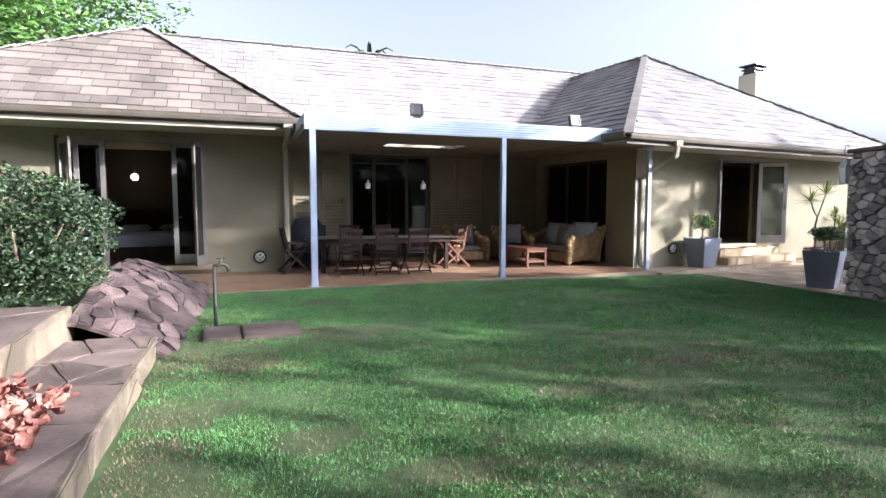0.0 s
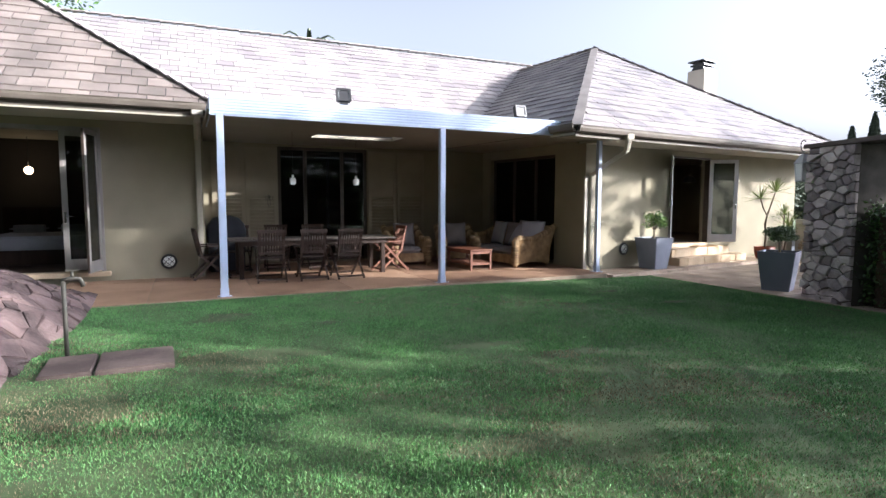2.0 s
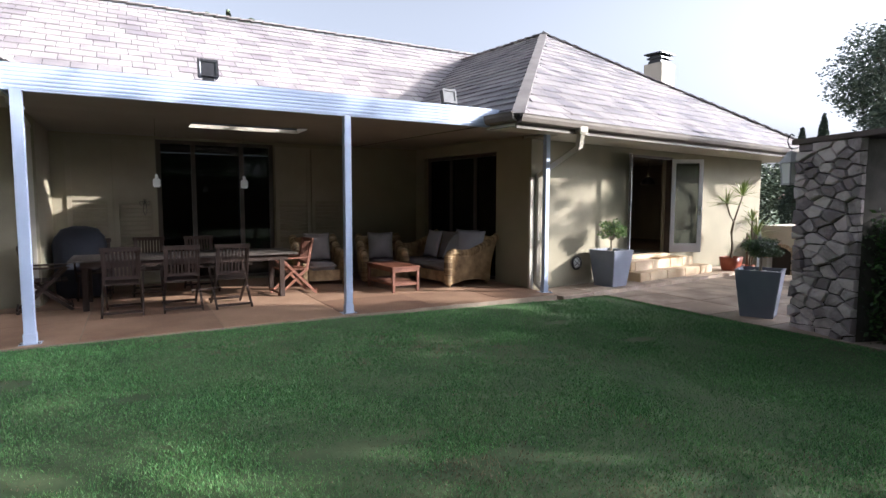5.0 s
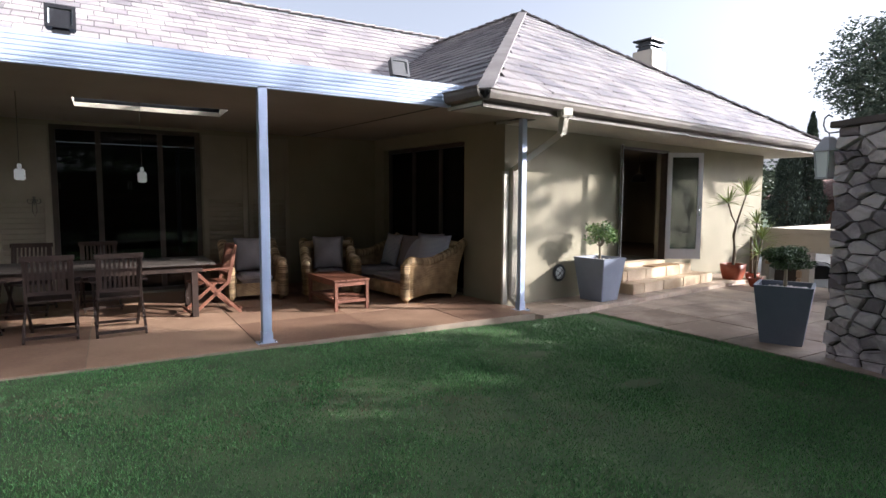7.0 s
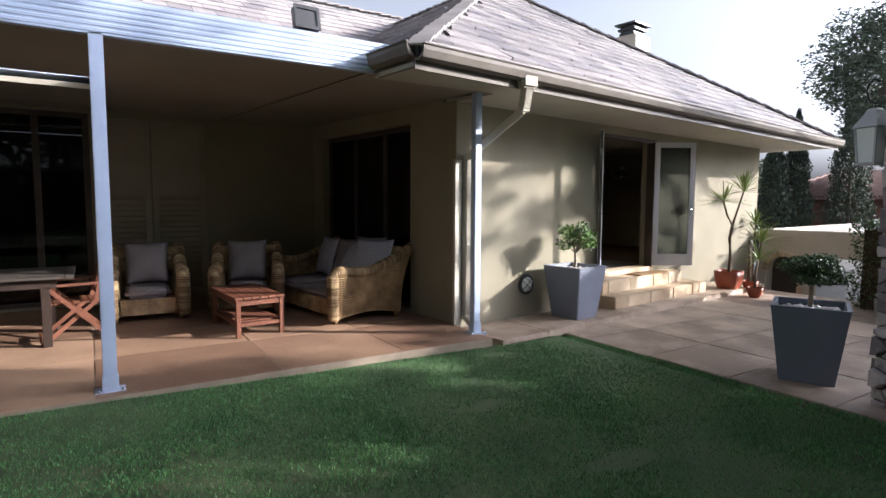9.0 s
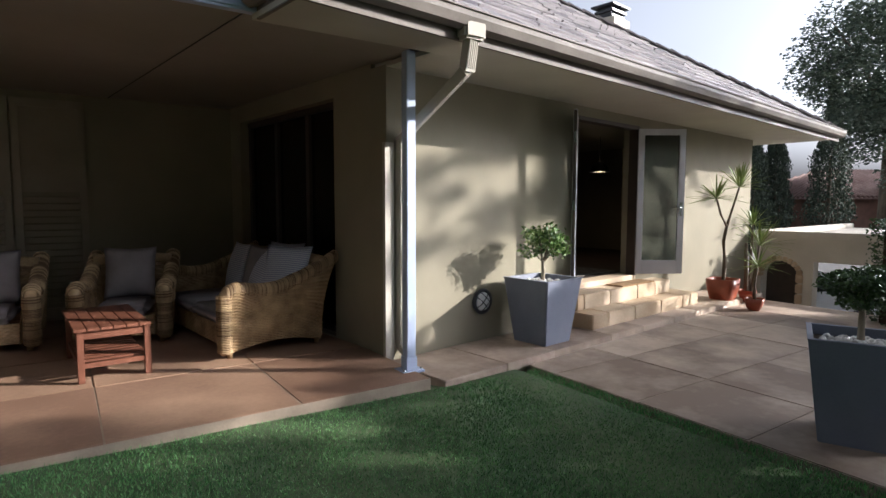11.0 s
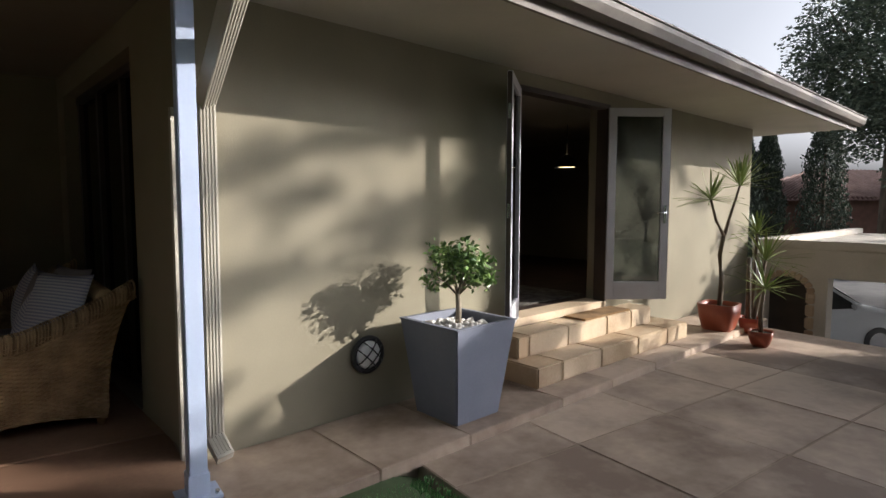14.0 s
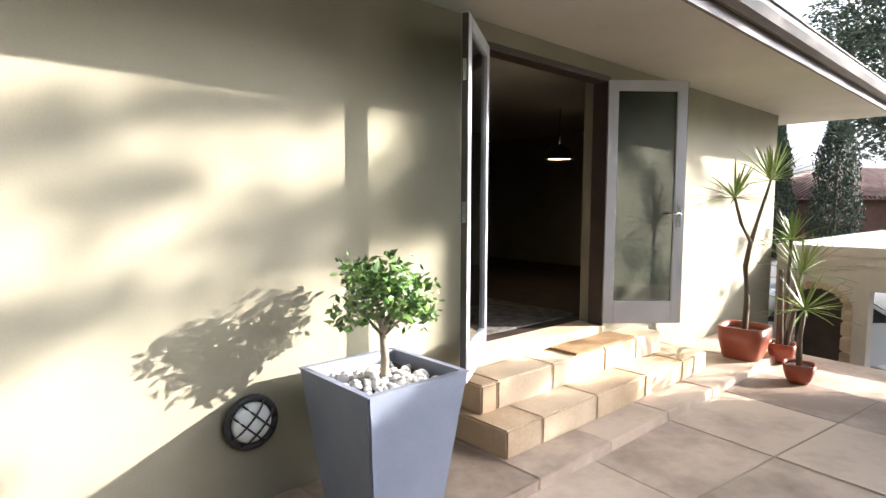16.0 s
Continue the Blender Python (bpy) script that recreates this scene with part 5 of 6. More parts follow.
# ---- stonework ----
def voronoi(w, h, n, rng, squash=1.6, mixed=False):
    """Irregular cells filling a rectangle: a list of polygons."""
    sites = []
    tries = 0
    gap = math.sqrt(w * h / n) * 0.62
    while len(sites) < n and tries < 6000:
        tries += 1
        p = (rng.uniform(0, w), rng.uniform(0, h))
        small = rng.uniform(0.55, 1.3)
        if mixed:
            small = 1.55 if tries < 1500 else 0.62
        if all(math.hypot((p[0] - q[0]) / squash ** 0.5, (p[1] - q[1]) * squash ** 0.5) > gap * small for q in sites):
            sites.append(p)
    cells = []
    for i, s in enumerate(sites):
        poly = [(0, 0), (w, 0), (w, h), (0, h)]
        for j, q in enumerate(sites):
            if i == j:
                continue
            k = squash
            mx, my = (s[0] + q[0]) / 2, (s[1] + q[1]) / 2
            nx, ny = (q[0] - s[0]) / k, (q[1] - s[1]) * k
            res = []
            for a, b in zip(poly, poly[1:] + poly[:1]):
                da = (a[0] - mx) * nx + (a[1] - my) * ny
                db = (b[0] - mx) * nx + (b[1] - my) * ny
                if da <= 0:
                    res.append(a)
                if da * db < 0:
                    t = da / (da - db)
                    res.append((a[0] + (b[0] - a[0]) * t, a[1] + (b[1] - a[1]) * t))
            poly = res
            if len(poly) < 3:
                break
        if len(poly) >= 3:
            cells.append(poly)
    return cells


def stone_piece(name, poly, place, parent, mat, rng, joint=0.014, proud=(0.025, 0.06), crown=0.72, tilt=0.0):
    """One stone: poly in its plane, place(u, v, h) -> point."""
    cx, cy = sum(p[0] for p in poly) / len(poly), sum(p[1] for p in poly) / len(poly)
    out = []
    for a, b in zip(poly, poly[1:] + poly[:1]):
        out.append(a)
        if math.hypot(b[0] - a[0], b[1] - a[1]) > 0.09:
            t = rng.uniform(0.35, 0.65)
            j = 0.006
            out.append((a[0] + (b[0] - a[0]) * t + rng.uniform(-j, j), a[1] + (b[1] - a[1]) * t + rng.uniform(-j, j)))
    size = max(math.hypot(p[0] - cx, p[1] - cy) for p in out)
    k0 = max(0.5, 1 - joint / size)
    h = rng.uniform(*proud)
    tu, tv = rng.uniform(-tilt, tilt), rng.uniform(-tilt, tilt)
    bm = bmesh.new()
    rings = []
    for k, z in ((k0, -0.02), (k0, h * 0.4), (k0 * 0.95, h * 0.78), (k0 * (0.4 + 0.6 * crown), h * 0.96), (k0 * crown * 0.7, h)):
        rings.append([bm.verts.new(place(cx + (p[0] - cx) * k, cy + (p[1] - cy) * k, z + (rng.uniform(-0.006, 0.006) if k < k0 else 0) + ((p[0] - cx) * tu + (p[1] - cy) * tv if z > 0 else 0))) for p in out])
    n = len(out)
    for a, b in zip(rings, rings[1:]):
        for i in range(n):
            bm.faces.new((a[i], a[(i + 1) % n], b[(i + 1) % n], b[i]))
    bm.faces.new(rings[-1])
    return part(name, bm, mat, parent)


MP = pose(10.32, 6.99, -0.12, 0, 0, -107.9)
pil = thing("stone_pillar", MP, "pillar of rough mauve-grey field stones in shade", "stone pillar")
boxpart("core", (0.02, 0.98, 0.02, 0.68, 0.0, 2.5), MORTAR, pil)
rs = random.Random(21)
for poly in voronoi(1.0, 2.52, 96, rs, 1.6, True):
    stone_piece("stone", poly, lambda u, v, h: (u, 0.02 - h, v), pil, STONE, rs, 0.016, (0.02, 0.08), 0.84, 0.08)
for poly in voronoi(0.66, 2.52, 48, rs, 1.6, True):
    stone_piece("stone", poly, lambda u, v, h: (0.02 - h, 0.68 - u, v), pil, STONE, rs, 0.012, (0.02, 0.07), 0.8, 0.1)
beam = thing("pergola_beam", MP @ pose(0, 0, 2.52), "dark timber beam lying on the stone pillar", "beam")
boxpart("plank", (-0.06, 3.6, -0.06, 0.3, 0.0, 0.07), FRAME_DARK, beam, bevel=0.008)
boxpart("plank", (-0.06, 3.6, 0.34, 0.74, 0.0, 0.06), FRAME_DARK, beam, bevel=0.008)
far_pil = thing("stone_pillar", MP @ pose(2.7, 0, 0), "second rough stone pillar under the beam", "stone pillar")
boxpart("core", (0.0, 0.9, 0.02, 0.68, 0.0, 2.51), STONE, far_pil)

lan = thing("wall_lantern", MP @ pose(-0.13, 0.02, 1.98), "weathered white metal lantern on a curled hook", "lantern")
bm = bmesh.new()


def sq_ring(bm, half, z):
    return [bm.verts.new((sx * half, sy * half, z)) for sx, sy in ((-1, -1), (1, -1), (1, 1), (-1, 1))]


rs_ = [sq_ring(bm, a, z) for a, z in ((0.03, 0.46), (0.045, 0.44), (0.05, 0.42), (0.1, 0.32), (0.105, 0.305), (0.095, 0.3))]
for a, b in zip(rs_, rs_[1:]):
    for k in range(4):
        bm.faces.new((a[k], a[(k + 1) % 4], b[(k + 1) % 4], b[k]))
bm.faces.new(rs_[0])
part("hood", bm, FRAME_WHITE, lan)
for sx in (-1, 1):
    for sy in (-1, 1):
        bm = bmesh.new()
        bar(bm, (sx * 0.07, sy * 0.07, 0.02), (sx * 0.09, sy * 0.09, 0.3), 0.014, 0.014, up=(0, 1, 0))
        part("corner_bar", bm, FRAME_WHITE, lan)
boxpart("tray", (-0.085, 0.085, -0.085, 0.085, 0.0, 0.022), FRAME_WHITE, lan, bevel=0.004)
bm = bmesh.new()
ra = sq_ring(bm, 0.066, 0.022)
rb = sq_ring(bm, 0.086, 0.3)
for k in range(4):
    bm.faces.new((ra[k], ra[(k + 1) % 4], rb[(k + 1) % 4], rb[k]))
part("glazing", bm, LAMPGLASS, lan, "dusty lantern glass")
bm = bmesh.new()
tube(bm, [(0.12, 0, 0.5), (0.06, 0, 0.5), (0.0, 0, 0.5), (-0.05, 0, 0.53), (-0.08, 0, 0.6), (-0.07, 0, 0.67), (-0.02, 0, 0.7), (0.03, 0, 0.67)], 0.009, 6)
rod(bm, (0, 0, 0.45), (0, 0, 0.51), 0.006, n=6)
part("hook", bm, BLACK, lan, "black curled iron hook")

# garden steps and rock bank on the left
def rough_block(name, x0, x1, y0, y1, z0, z1, parent, mat, seed, cells):
    rng = random.Random(seed)
    boxpart("core", (x0 + 0.02, x1 - 0.02, y0, y1 - 0.01, z0, z1 - 0.02), JOINT, parent)
    for poly in voronoi(x1 - x0, y1 - y0, cells, rng, 0.75):
        stone_piece("flagstone", poly, lambda u, v, h: (x0 + u, y0 + v, z1 - 0.03 + h), parent, mat, rng, 0.006, (0.026, 0.036), 0.95, 0.012)
    for poly in voronoi(y1 - y0, z1 - z0, max(3, cells // 2), rng, 2.5):
        stone_piece("riser_stone", poly, lambda u, v, h: (x1 - 0.02 + h, y0 + u, z0 + v), parent, RISER, rng, 0.005, (0.018, 0.032), 0.93, 0.03)


gs = thing("garden_steps", pose(0, 0, 0), "two broad worn stone garden steps beside the lawn", "steps", "", "structure")
rough_block("lower", -1.47, -0.73, 0.9, 5.65, -0.1, 0.3, gs, FLAG, 31, 16)
rough_block("upper", -3.6, -1.45, 0.9, 5.95, -0.1, 0.57, gs, FLAG, 32, 26)

bank = thing("rock_bank", pose(0, 0, 0), "sloping bank clad in split pinkish-brown rock slabs", "rock bank")


def bank_at(u, v, h=0.0):
    """u 0..1 from foot to crest, v 0..1 along."""
    y = 5.72 + v * 5.2
    foot = -0.62 + 0.17 * math.sin(v * 2.6)
    crest = -1.45 - 0.12 * math.sin(v * 3)
    top = 0.36 + 0.3 * math.sin(min(1.0, v * 1.5 + 0.15) * math.pi * 0.5) - 0.42 * max(0, v - 0.72) / 0.28
    e = math.sin(u * math.pi / 2)
    x = foot + (crest - foot) * u
    z = 0.02 + (top - 0.02) * (e * 0.7 + u * 0.3)
    z += 0.035 * noise.noise((u * 4, v * 9, 3.0))
    return (x + h * 0.55, y - h * 0.2, z + h * 0.8)


bm = bmesh.new()
g = [[bm.verts.new(bank_at(i / 12, j / 40, -0.02)) for i in range(13)] for j in range(41)]
for j in range(40):
    for i in range(12):
        bm.faces.new((g[j][i], g[j][i + 1], g[j + 1][i + 1], g[j + 1][i]))
part("bed", bm, SOIL, bank)
rb_ = random.Random(44)
for poly in voronoi(1.05, 5.2, 110, rb_, 0.55, True):
    stone_piece("rock_slab", poly, lambda u, v, h: bank_at(min(1, u / 1.05), v / 5.2, h), bank, ROCK, rb_, 0.004, (0.02, 0.055), 0.94, 0.1)
bm = bmesh.new()
slab(bm, [(-8, 5.9, 0.5), (-1.5, 5.9, 0.5), (-1.45, 8.0, 0.62), (-1.5, 10.0, 0.55), (-1.6, 11.4, 0.12), (-1.6, 12.75, 0.1), (-8, 12.75, 0.3)], 0.3)
setting("ground_upper_lawn", bm, GRASS, "raised patch of lawn above the rock bank", "lawn")

tap = thing("garden_tap", pose(-0.26, 6.84, 0.07), "old brass garden tap on a standpipe in the lawn", "tap")
PIPE = varied("old_pipe", (0.05, 0.05, 0.045), (0.13, 0.12, 0.10), 6, 60, 0.6, 0.3, metal=0.5)
bm = bmesh.new()
rod(bm, (0, 0, -0.05), (0, 0, 0.72), 0.02)
part("standpipe", bm, PIPE, tap)
bm = bmesh.new()
tube(bm, [(-0.01, 0, 0.72), (0.06, 0, 0.74), (0.13, 0, 0.73), (0.155, 0, 0.66)], 0.02, 8)
rod(bm, (0.07, 0, 0.74), (0.07, 0, 0.8), 0.014)
part("spout", bm, PIPE, tap)
bm = bmesh.new()
bar(bm, (0.02, 0, 0.81), (0.12, 0, 0.81), 0.02, 0.014)
part("tap_handle", bm, PIPE, tap)
sl = thing("stepping_slab", pose(0.12, 6.5, 0.06, 0, 0, 2), "flat reddish stone slab laid in the lawn by the tap", "stone slab")
for x0, x1 in ((-0.5, -0.12), (-0.1, 0.5)):
    bm = bmesh.new()
    box(bm, x0, x1, -0.32, 0.32, -0.05, 0.05, bevel=0.012)
    part("slab_piece", bm, FLAG, sl)

# shrub on the steps
bush = thing("shrub", pose(-2.05, 6.75, 0.5), "rounded dark green shrub above the garden steps", "shrub")
rgb = np.random.default_rng(12)
bl = crown_blobs(rgb, (0, 0, 0.62), (1.0, 0.95, 0.72), 36, 0.42)
V, F = leaf_cloud(15000, blob_points(15000, bl, rgb, 0.6), 0.06, rgb, 0.7, 0.5)
ob = fast_mesh("foliage", V, F, DARK_LEAF)
ob.parent = bush
bm = bmesh.new()
for k in range(9):
    a = k * 0.7
    tube(bm, [(0, 0, 0.05), (0.3 * math.cos(a), 0.3 * math.sin(a), 0.4), (0.6 * math.cos(a), 0.6 * math.sin(a), 0.8)], [0.03, 0.02, 0.008], 6)
part("branches", bm, BARK, bush)

# heap of fallen leaves on the lower step
rl = np.random.default_rng(9)
n = 420
pts = np.stack([rl.uniform(-1.42, -0.98, n), rl.uniform(1.6, 4.05, n), np.zeros(n)], 1)
pts[:, 2] = 0.32 + rl.uniform(0, 0.16, n) * np.clip((-0.93 - pts[:, 0]) / 0.4, 0.15, 1)
V, F = [], []
for p in pts:
    yaw, tilt = rl.uniform(0, 6.28), rl.uniform(-0.7, 0.7)
    mm = Matrix.Translation(p) @ Euler((tilt, rl.uniform(-0.6, 0.6), yaw)).to_matrix().to_4x4()
    s = rl.uniform(0.035, 0.06)
    b0 = len(V)
    for i in range(5):
        for j in range(4):
            u, w = i / 4 - 0.5, j / 3 - 0.5
            ww = math.cos(u * 2.6) * w * 1.1
            V.append(mm @ Vector((u * 2 * s, ww * 1.3 * s, (u * u * 1.4 + w * w * 1.6) * s)))
    F += [(b0 + i * 4 + j, b0 + i * 4 + j + 1, b0 + (i + 1) * 4 + j + 1, b0 + (i + 1) * 4 + j) for i in range(4) for j in range(3)]
ob = fast_mesh("fallen_leaves", V, F, varied("dry_leaf", (0.20, 0.07, 0.06), (0.52, 0.24, 0.19), 3, 40, 0.6, 0.2, per="island", spread=0.6), True)
tagged(ob, "heap of curled pinkish-red fallen leaves on the stone step", "leaves", "", "stuff")

# hedges by the pillar
def hedge(x0, x1, y0, y1, z0, z1, n, label, seed, size=0.06, clip=True):
    rng = np.random.default_rng(seed)
    h = thing("hedge", pose(0, 0, 0), label, "hedge")
    boxpart("twig_core", (x0 + 0.15, x1 - 0.15, y0 + 0.15, y1 - 0.15, z0, z1 - 0.15), SOIL, h)
    p = np.stack([rng.uniform(x0, x1, n), rng.uniform(y0, y1, n), rng.uniform(z0, z1, n)], 1)
    k = rng.integers(0, 5, n)
    jit = rng.uniform(0, 0.14, n)
    p[k == 0, 0] = (x0 + jit)[k == 0]
    p[k == 1, 0] = (x1 - jit)[k == 1]
    p[k == 2, 1] = (y0 + jit)[k == 2]
    p[k == 3, 1] = (y1 - jit)[k == 3]
    p[k == 4, 2] = (z1 - jit)[k == 4]
    if not clip:
        p += rng.normal(size=(n, 3)) * 0.07
    V, F = leaf_cloud(n, p, size, rng, 0.7, 0.5)
    ob = fast_mesh("foliage", V, F, LEAF)
    ob.parent = h
    return h


hedge(10.15, 11.2, 3.6, 6.0, -0.1, 1.45, 9000, "dense dark hedge beside the stone pillar", 51, 0.07, False)
hedge(15.1, 16.4, 7.3, 9.15, -0.1, 1.3, 7000, "clipped green box hedge at the terrace edge", 52, 0.06)

# ---- beyond the terrace ----
CONCRETE = varied("pale_render", (0.46, 0.42, 0.36), (0.62, 0.57, 0.50), 1.6, 40, 0.85, 0.3)
MC = MR @ pose(8.75, 0, 0)
cp = thing("carport", MC, "low flat-roofed carport with a plastered arch", "carport")
boxpart("roof_slab", (-0.05, 6.8, -6.0, -0.06, 0.72, 0.86), CONCRETE, cp, bevel=0.015)
boxpart("parapet", (-0.08, 0.12, -6.0, -0.06, 0.86, 0.98), CONCRETE, cp, bevel=0.01)
boxpart("parapet", (0.12, 6.8, -0.26, -0.06, 0.86, 0.98), CONCRETE, cp, bevel=0.01)
bm = bmesh.new()
box(bm, -0.02, 0.3, -0.25, -0.06, -1.75, 0.72)
box(bm, -0.02, 0.3, -1.14, -0.9, -1.75, 0.72)
box(bm, -0.02, 0.3, -6.0, -5.4, -1.75, 0.72)
box(bm, -0.02, 0.3, -5.4, -1.14, 0.42, 0.72)
arch = []
for k in range(11):
    a = math.pi * k / 10
    arch.append((-0.575 + 0.325 * math.cos(a), 0.12 + 0.3 * math.sin(a)))
for (y0, z0), (y1, z1) in zip(arch, arch[1:]):
    vs = [bm.verts.new(p) for p in ((-0.02, y0, z0), (-0.02, y1, z1), (-0.02, y1, 0.72), (-0.02, y0, 0.72), (0.3, y0, z0), (0.3, y1, z1), (0.3, y1, 0.72), (0.3, y0, 0.72))]
    for q in ((0, 1, 2, 3), (4, 7, 6, 5), (0, 4, 5, 1)):
        bm.faces.new([vs[i] for i in q])
part("arch_wall", bm, CONCRETE, cp)
rng7 = random.Random(3)
for k in range(13):
    a = math.pi * k / 12
    y, z = -0.575 + 0.36 * math.cos(a), 0.12 + 0.33 * math.sin(a)
    bm = bmesh.new()
    box(bm, -0.06, 0.1, -0.05, 0.05, -0.04, 0.04, bevel=0.012)
    bmesh.ops.rotate(bm, verts=bm.verts, matrix=Matrix.Rotation(a, 3, "X"))
    bmesh.ops.translate(bm, verts=bm.verts, vec=(rng7.uniform(-0.02, 0.01), y, z))
    part("arch_stone", bm, SANDSTONE, cp)
for k in range(9):
    bm = bmesh.new()
    box(bm, -0.05, 0.1, -0.98, -0.86, 0.0 - k * 0.2, 0.18 - k * 0.2, bevel=0.015)
    part("arch_stone", bm, SANDSTONE, cp)
boxpart("far_wall", (0.62, 0.7, -0.9, -0.06, -1.75, 0.72), FRAME_DARK, cp)
road_bm = bmesh.new()
box(road_bm, 14.86, 60, -30, 40, -1.85, -1.5)
setting("road_driveway", road_bm, varied("tar", (0.05, 0.048, 0.045), (0.10, 0.095, 0.09), 2, 50, 0.9, 0.3), "grey tarred driveway below the terrace", "driveway")
bm = bmesh.new()
box(bm, 14.85, 15.95, 3.0, 11.6, -1.7, -0.11)
setting("wall_terrace_edge", bm, TERRACE, "stone edge of the terrace", "wall")


def car(m):
    c = thing("car", m, "white hatchback parked under the carport", "car")
    PAINT, _, cb = material("car_paint", (0.62, 0.66, 0.72), 0.3)
    cb.inputs["Coat Weight"].default_value = 0.6
    prof = [(-2.0, 0.35), (-2.02, 0.62), (-1.9, 0.85), (-1.5, 0.95), (-1.0, 1.02), (-0.35, 1.42), (0.5, 1.5), (1.3, 1.42), (1.85, 1.05), (1.98, 0.85), (1.98, 0.4), (1.9, 0.25), (-1.9, 0.25)]
    bm = bmesh.new()
    rows = []
    for y, s in ((-0.86, 0.9), (-0.8, 0.99), (0, 1.0), (0.8, 0.99), (0.86, 0.9)):
        rows.append([bm.verts.new((x * (0.99 if abs(y) > 0.8 else 1), y * (1 - 0.18 * max(0, z - 0.95) / 0.5), 0.25 + (z - 0.25) * (s if z > 0.9 else 1))) for x, z in prof])
    n = len(prof)
    for a, b in zip(rows, rows[1:]):
        for k in range(n):
            bm.faces.new((a[k], a[(k + 1) % n], b[(k + 1) % n], b[k])).smooth = True
    bm.faces.new(rows[0][::-1])
    bm.faces.new(rows[-1])
    part("body", bm, PAINT, c)
    for sy in (-1, 1):
        bm = bmesh.new()
        pts = [(-0.85, 1.0), (-0.32, 1.34), (0.45, 1.4), (0.45, 0.98)]
        bm.faces.new([bm.verts.new((x, sy * (0.868 - 0.16 * max(0, z - 0.95) / 0.5), z)) for x, z in pts])
        pts = [(0.52, 0.98), (0.52, 1.4), (1.2, 1.34), (1.55, 1.05)]
        bm.faces.new([bm.verts.new((x, sy * (0.868 - 0.16 * max(0, z - 0.95) / 0.5), z)) for x, z in pts])
        bmesh.ops.solidify(bm, geom=bm.faces[:], thickness=0.01)
        part("side_window", bm, BLACK, c, "dark tinted side glass")
        bm = bmesh.new()
        box(bm, -0.8, -0.66, sy * 0.86 - 0.08, sy * 0.86 + 0.08, 0.98, 1.1, bevel=0.03)
        part("mirror", bm, PAINT, c)
        for x in (-1.25, 1.25):
            bm = bmesh.new()
            rod(bm, (x, sy * 0.7, 0.31), (x, sy * 0.88, 0.31), 0.31, n=24)
            w = part("wheel", bm, BLACK, c, "black tyre")
            bm = bmesh.new()
            rod(bm, (x, sy * 0.84, 0.31), (x, sy * 0.89, 0.31), 0.2, n=18)
            part("rim", bm, CHROME, w)
    bm = bmesh.new()
    bm.faces.new([bm.verts.new(p) for p in ((-1.0, -0.7, 1.05), (-1.0, 0.7, 1.05), (-0.4, 0.62, 1.42), (-0.4, -0.62, 1.42))])
    bmesh.ops.solidify(bm, geom=bm.faces[:], thickness=0.01)
    part("windscreen", bm, BLACK, c)
    return c


car(pose(20.9, 12.7, -1.5, 0, 0, 149.5))

# neighbour's house with a pantile roof
hs = thing("neighbour_house", pose(54, 25.5, -2.0, 0, 0, -22), "neighbouring brown brick house with a red pantile roof", "house")
boxpart("wall", (-2.0, 12, -3, 6, 0.0, 4.1), varied("brown_brick", (0.10, 0.05, 0.035), (0.17, 0.085, 0.06), 2, 30, 0.9, 0.3), hs)
TILE = varied("pantile", (0.16, 0.095, 0.08), (0.27, 0.17, 0.15), 2, 20, 0.8, 0.3, per="island", spread=0.5)
bm = bmesh.new()
slab(bm, [(-2.8, -3.8, 4.0), (12.8, -3.8, 4.0), (8.5, 1.5, 6.2), (1.5, 1.5, 6.2)], 0.1)
slab(bm, [(-2.8, 6.8, 4.0), (-2.8, -3.8, 4.0), (1.5, 1.5, 6.2)], 0.1)
rf = part("roof", bm, TILE, hs, "red pantile roof")
for k in range(40):
    x = -2.6 + k * 0.385
    f = min(1.0, max(0.05, min((x + 2.8) / 4.3, (12.8 - x) / 4.3)))
    bm = bmesh.new()
    tube(bm, [(x, -3.85, 4.05), (x, -3.8 + 5.3 * f, 4.07 + 2.2 * f)], 0.12, 6)
    part("pantile", bm, TILE, rf)
for k in range(26):
    y = -3.6 + k * 0.4
    f = max(0.05, min(1.0, min((y + 3.8) / 5.3, (6.8 - y) / 5.3)))
    bm = bmesh.new()
    tube(bm, [(-2.85, y, 4.05), (-2.8 + 4.3 * f, y, 4.07 + 2.2 * f)], 0.12, 6)
    part("pantile", bm, TILE, rf)

# trees in view
CYP = varied("cypress_leaf", (0.035, 0.05, 0.035), (0.08, 0.105, 0.065), 2, 20, 0.7, 0.0, per="island", spread=0.6)


def cypress(x, y, z, h, r, seed):
    rng = np.random.default_rng(seed)
    t = thing("cypress", pose(x, y, z), "tall narrow dark cypress", "tree", "cypresses")
    bm = bmesh.new()
    rod(bm, (0, 0, -0.1), (0, 0, h * 0.9), 0.18, 0.03, n=8)
    part("trunk", bm, BARK, t)
    n = 10000
    u = rng.uniform(0, 1, n) ** 0.8
    lump = 1 + 0.28 * np.sin(u * 19 + seed) * rng.uniform(0, 1, n)
    rad = r * np.clip(((1 - u) / 0.6), 0.02, 1) ** 0.8 * (0.75 + 0.25 * np.clip(u * 4, 0, 1)) * lump * rng.uniform(0.5, 1.05, n)
    a = rng.uniform(0, 6.283, n)
    p = np.stack([rad * np.cos(a), rad * np.sin(a), 0.15 + u * h], 1)
    V, F = leaf_cloud(n, p, 0.26, rng, 2.5, 0.35)
    ob = fast_mesh("crown", V, F, CYP)
    ob.parent = t


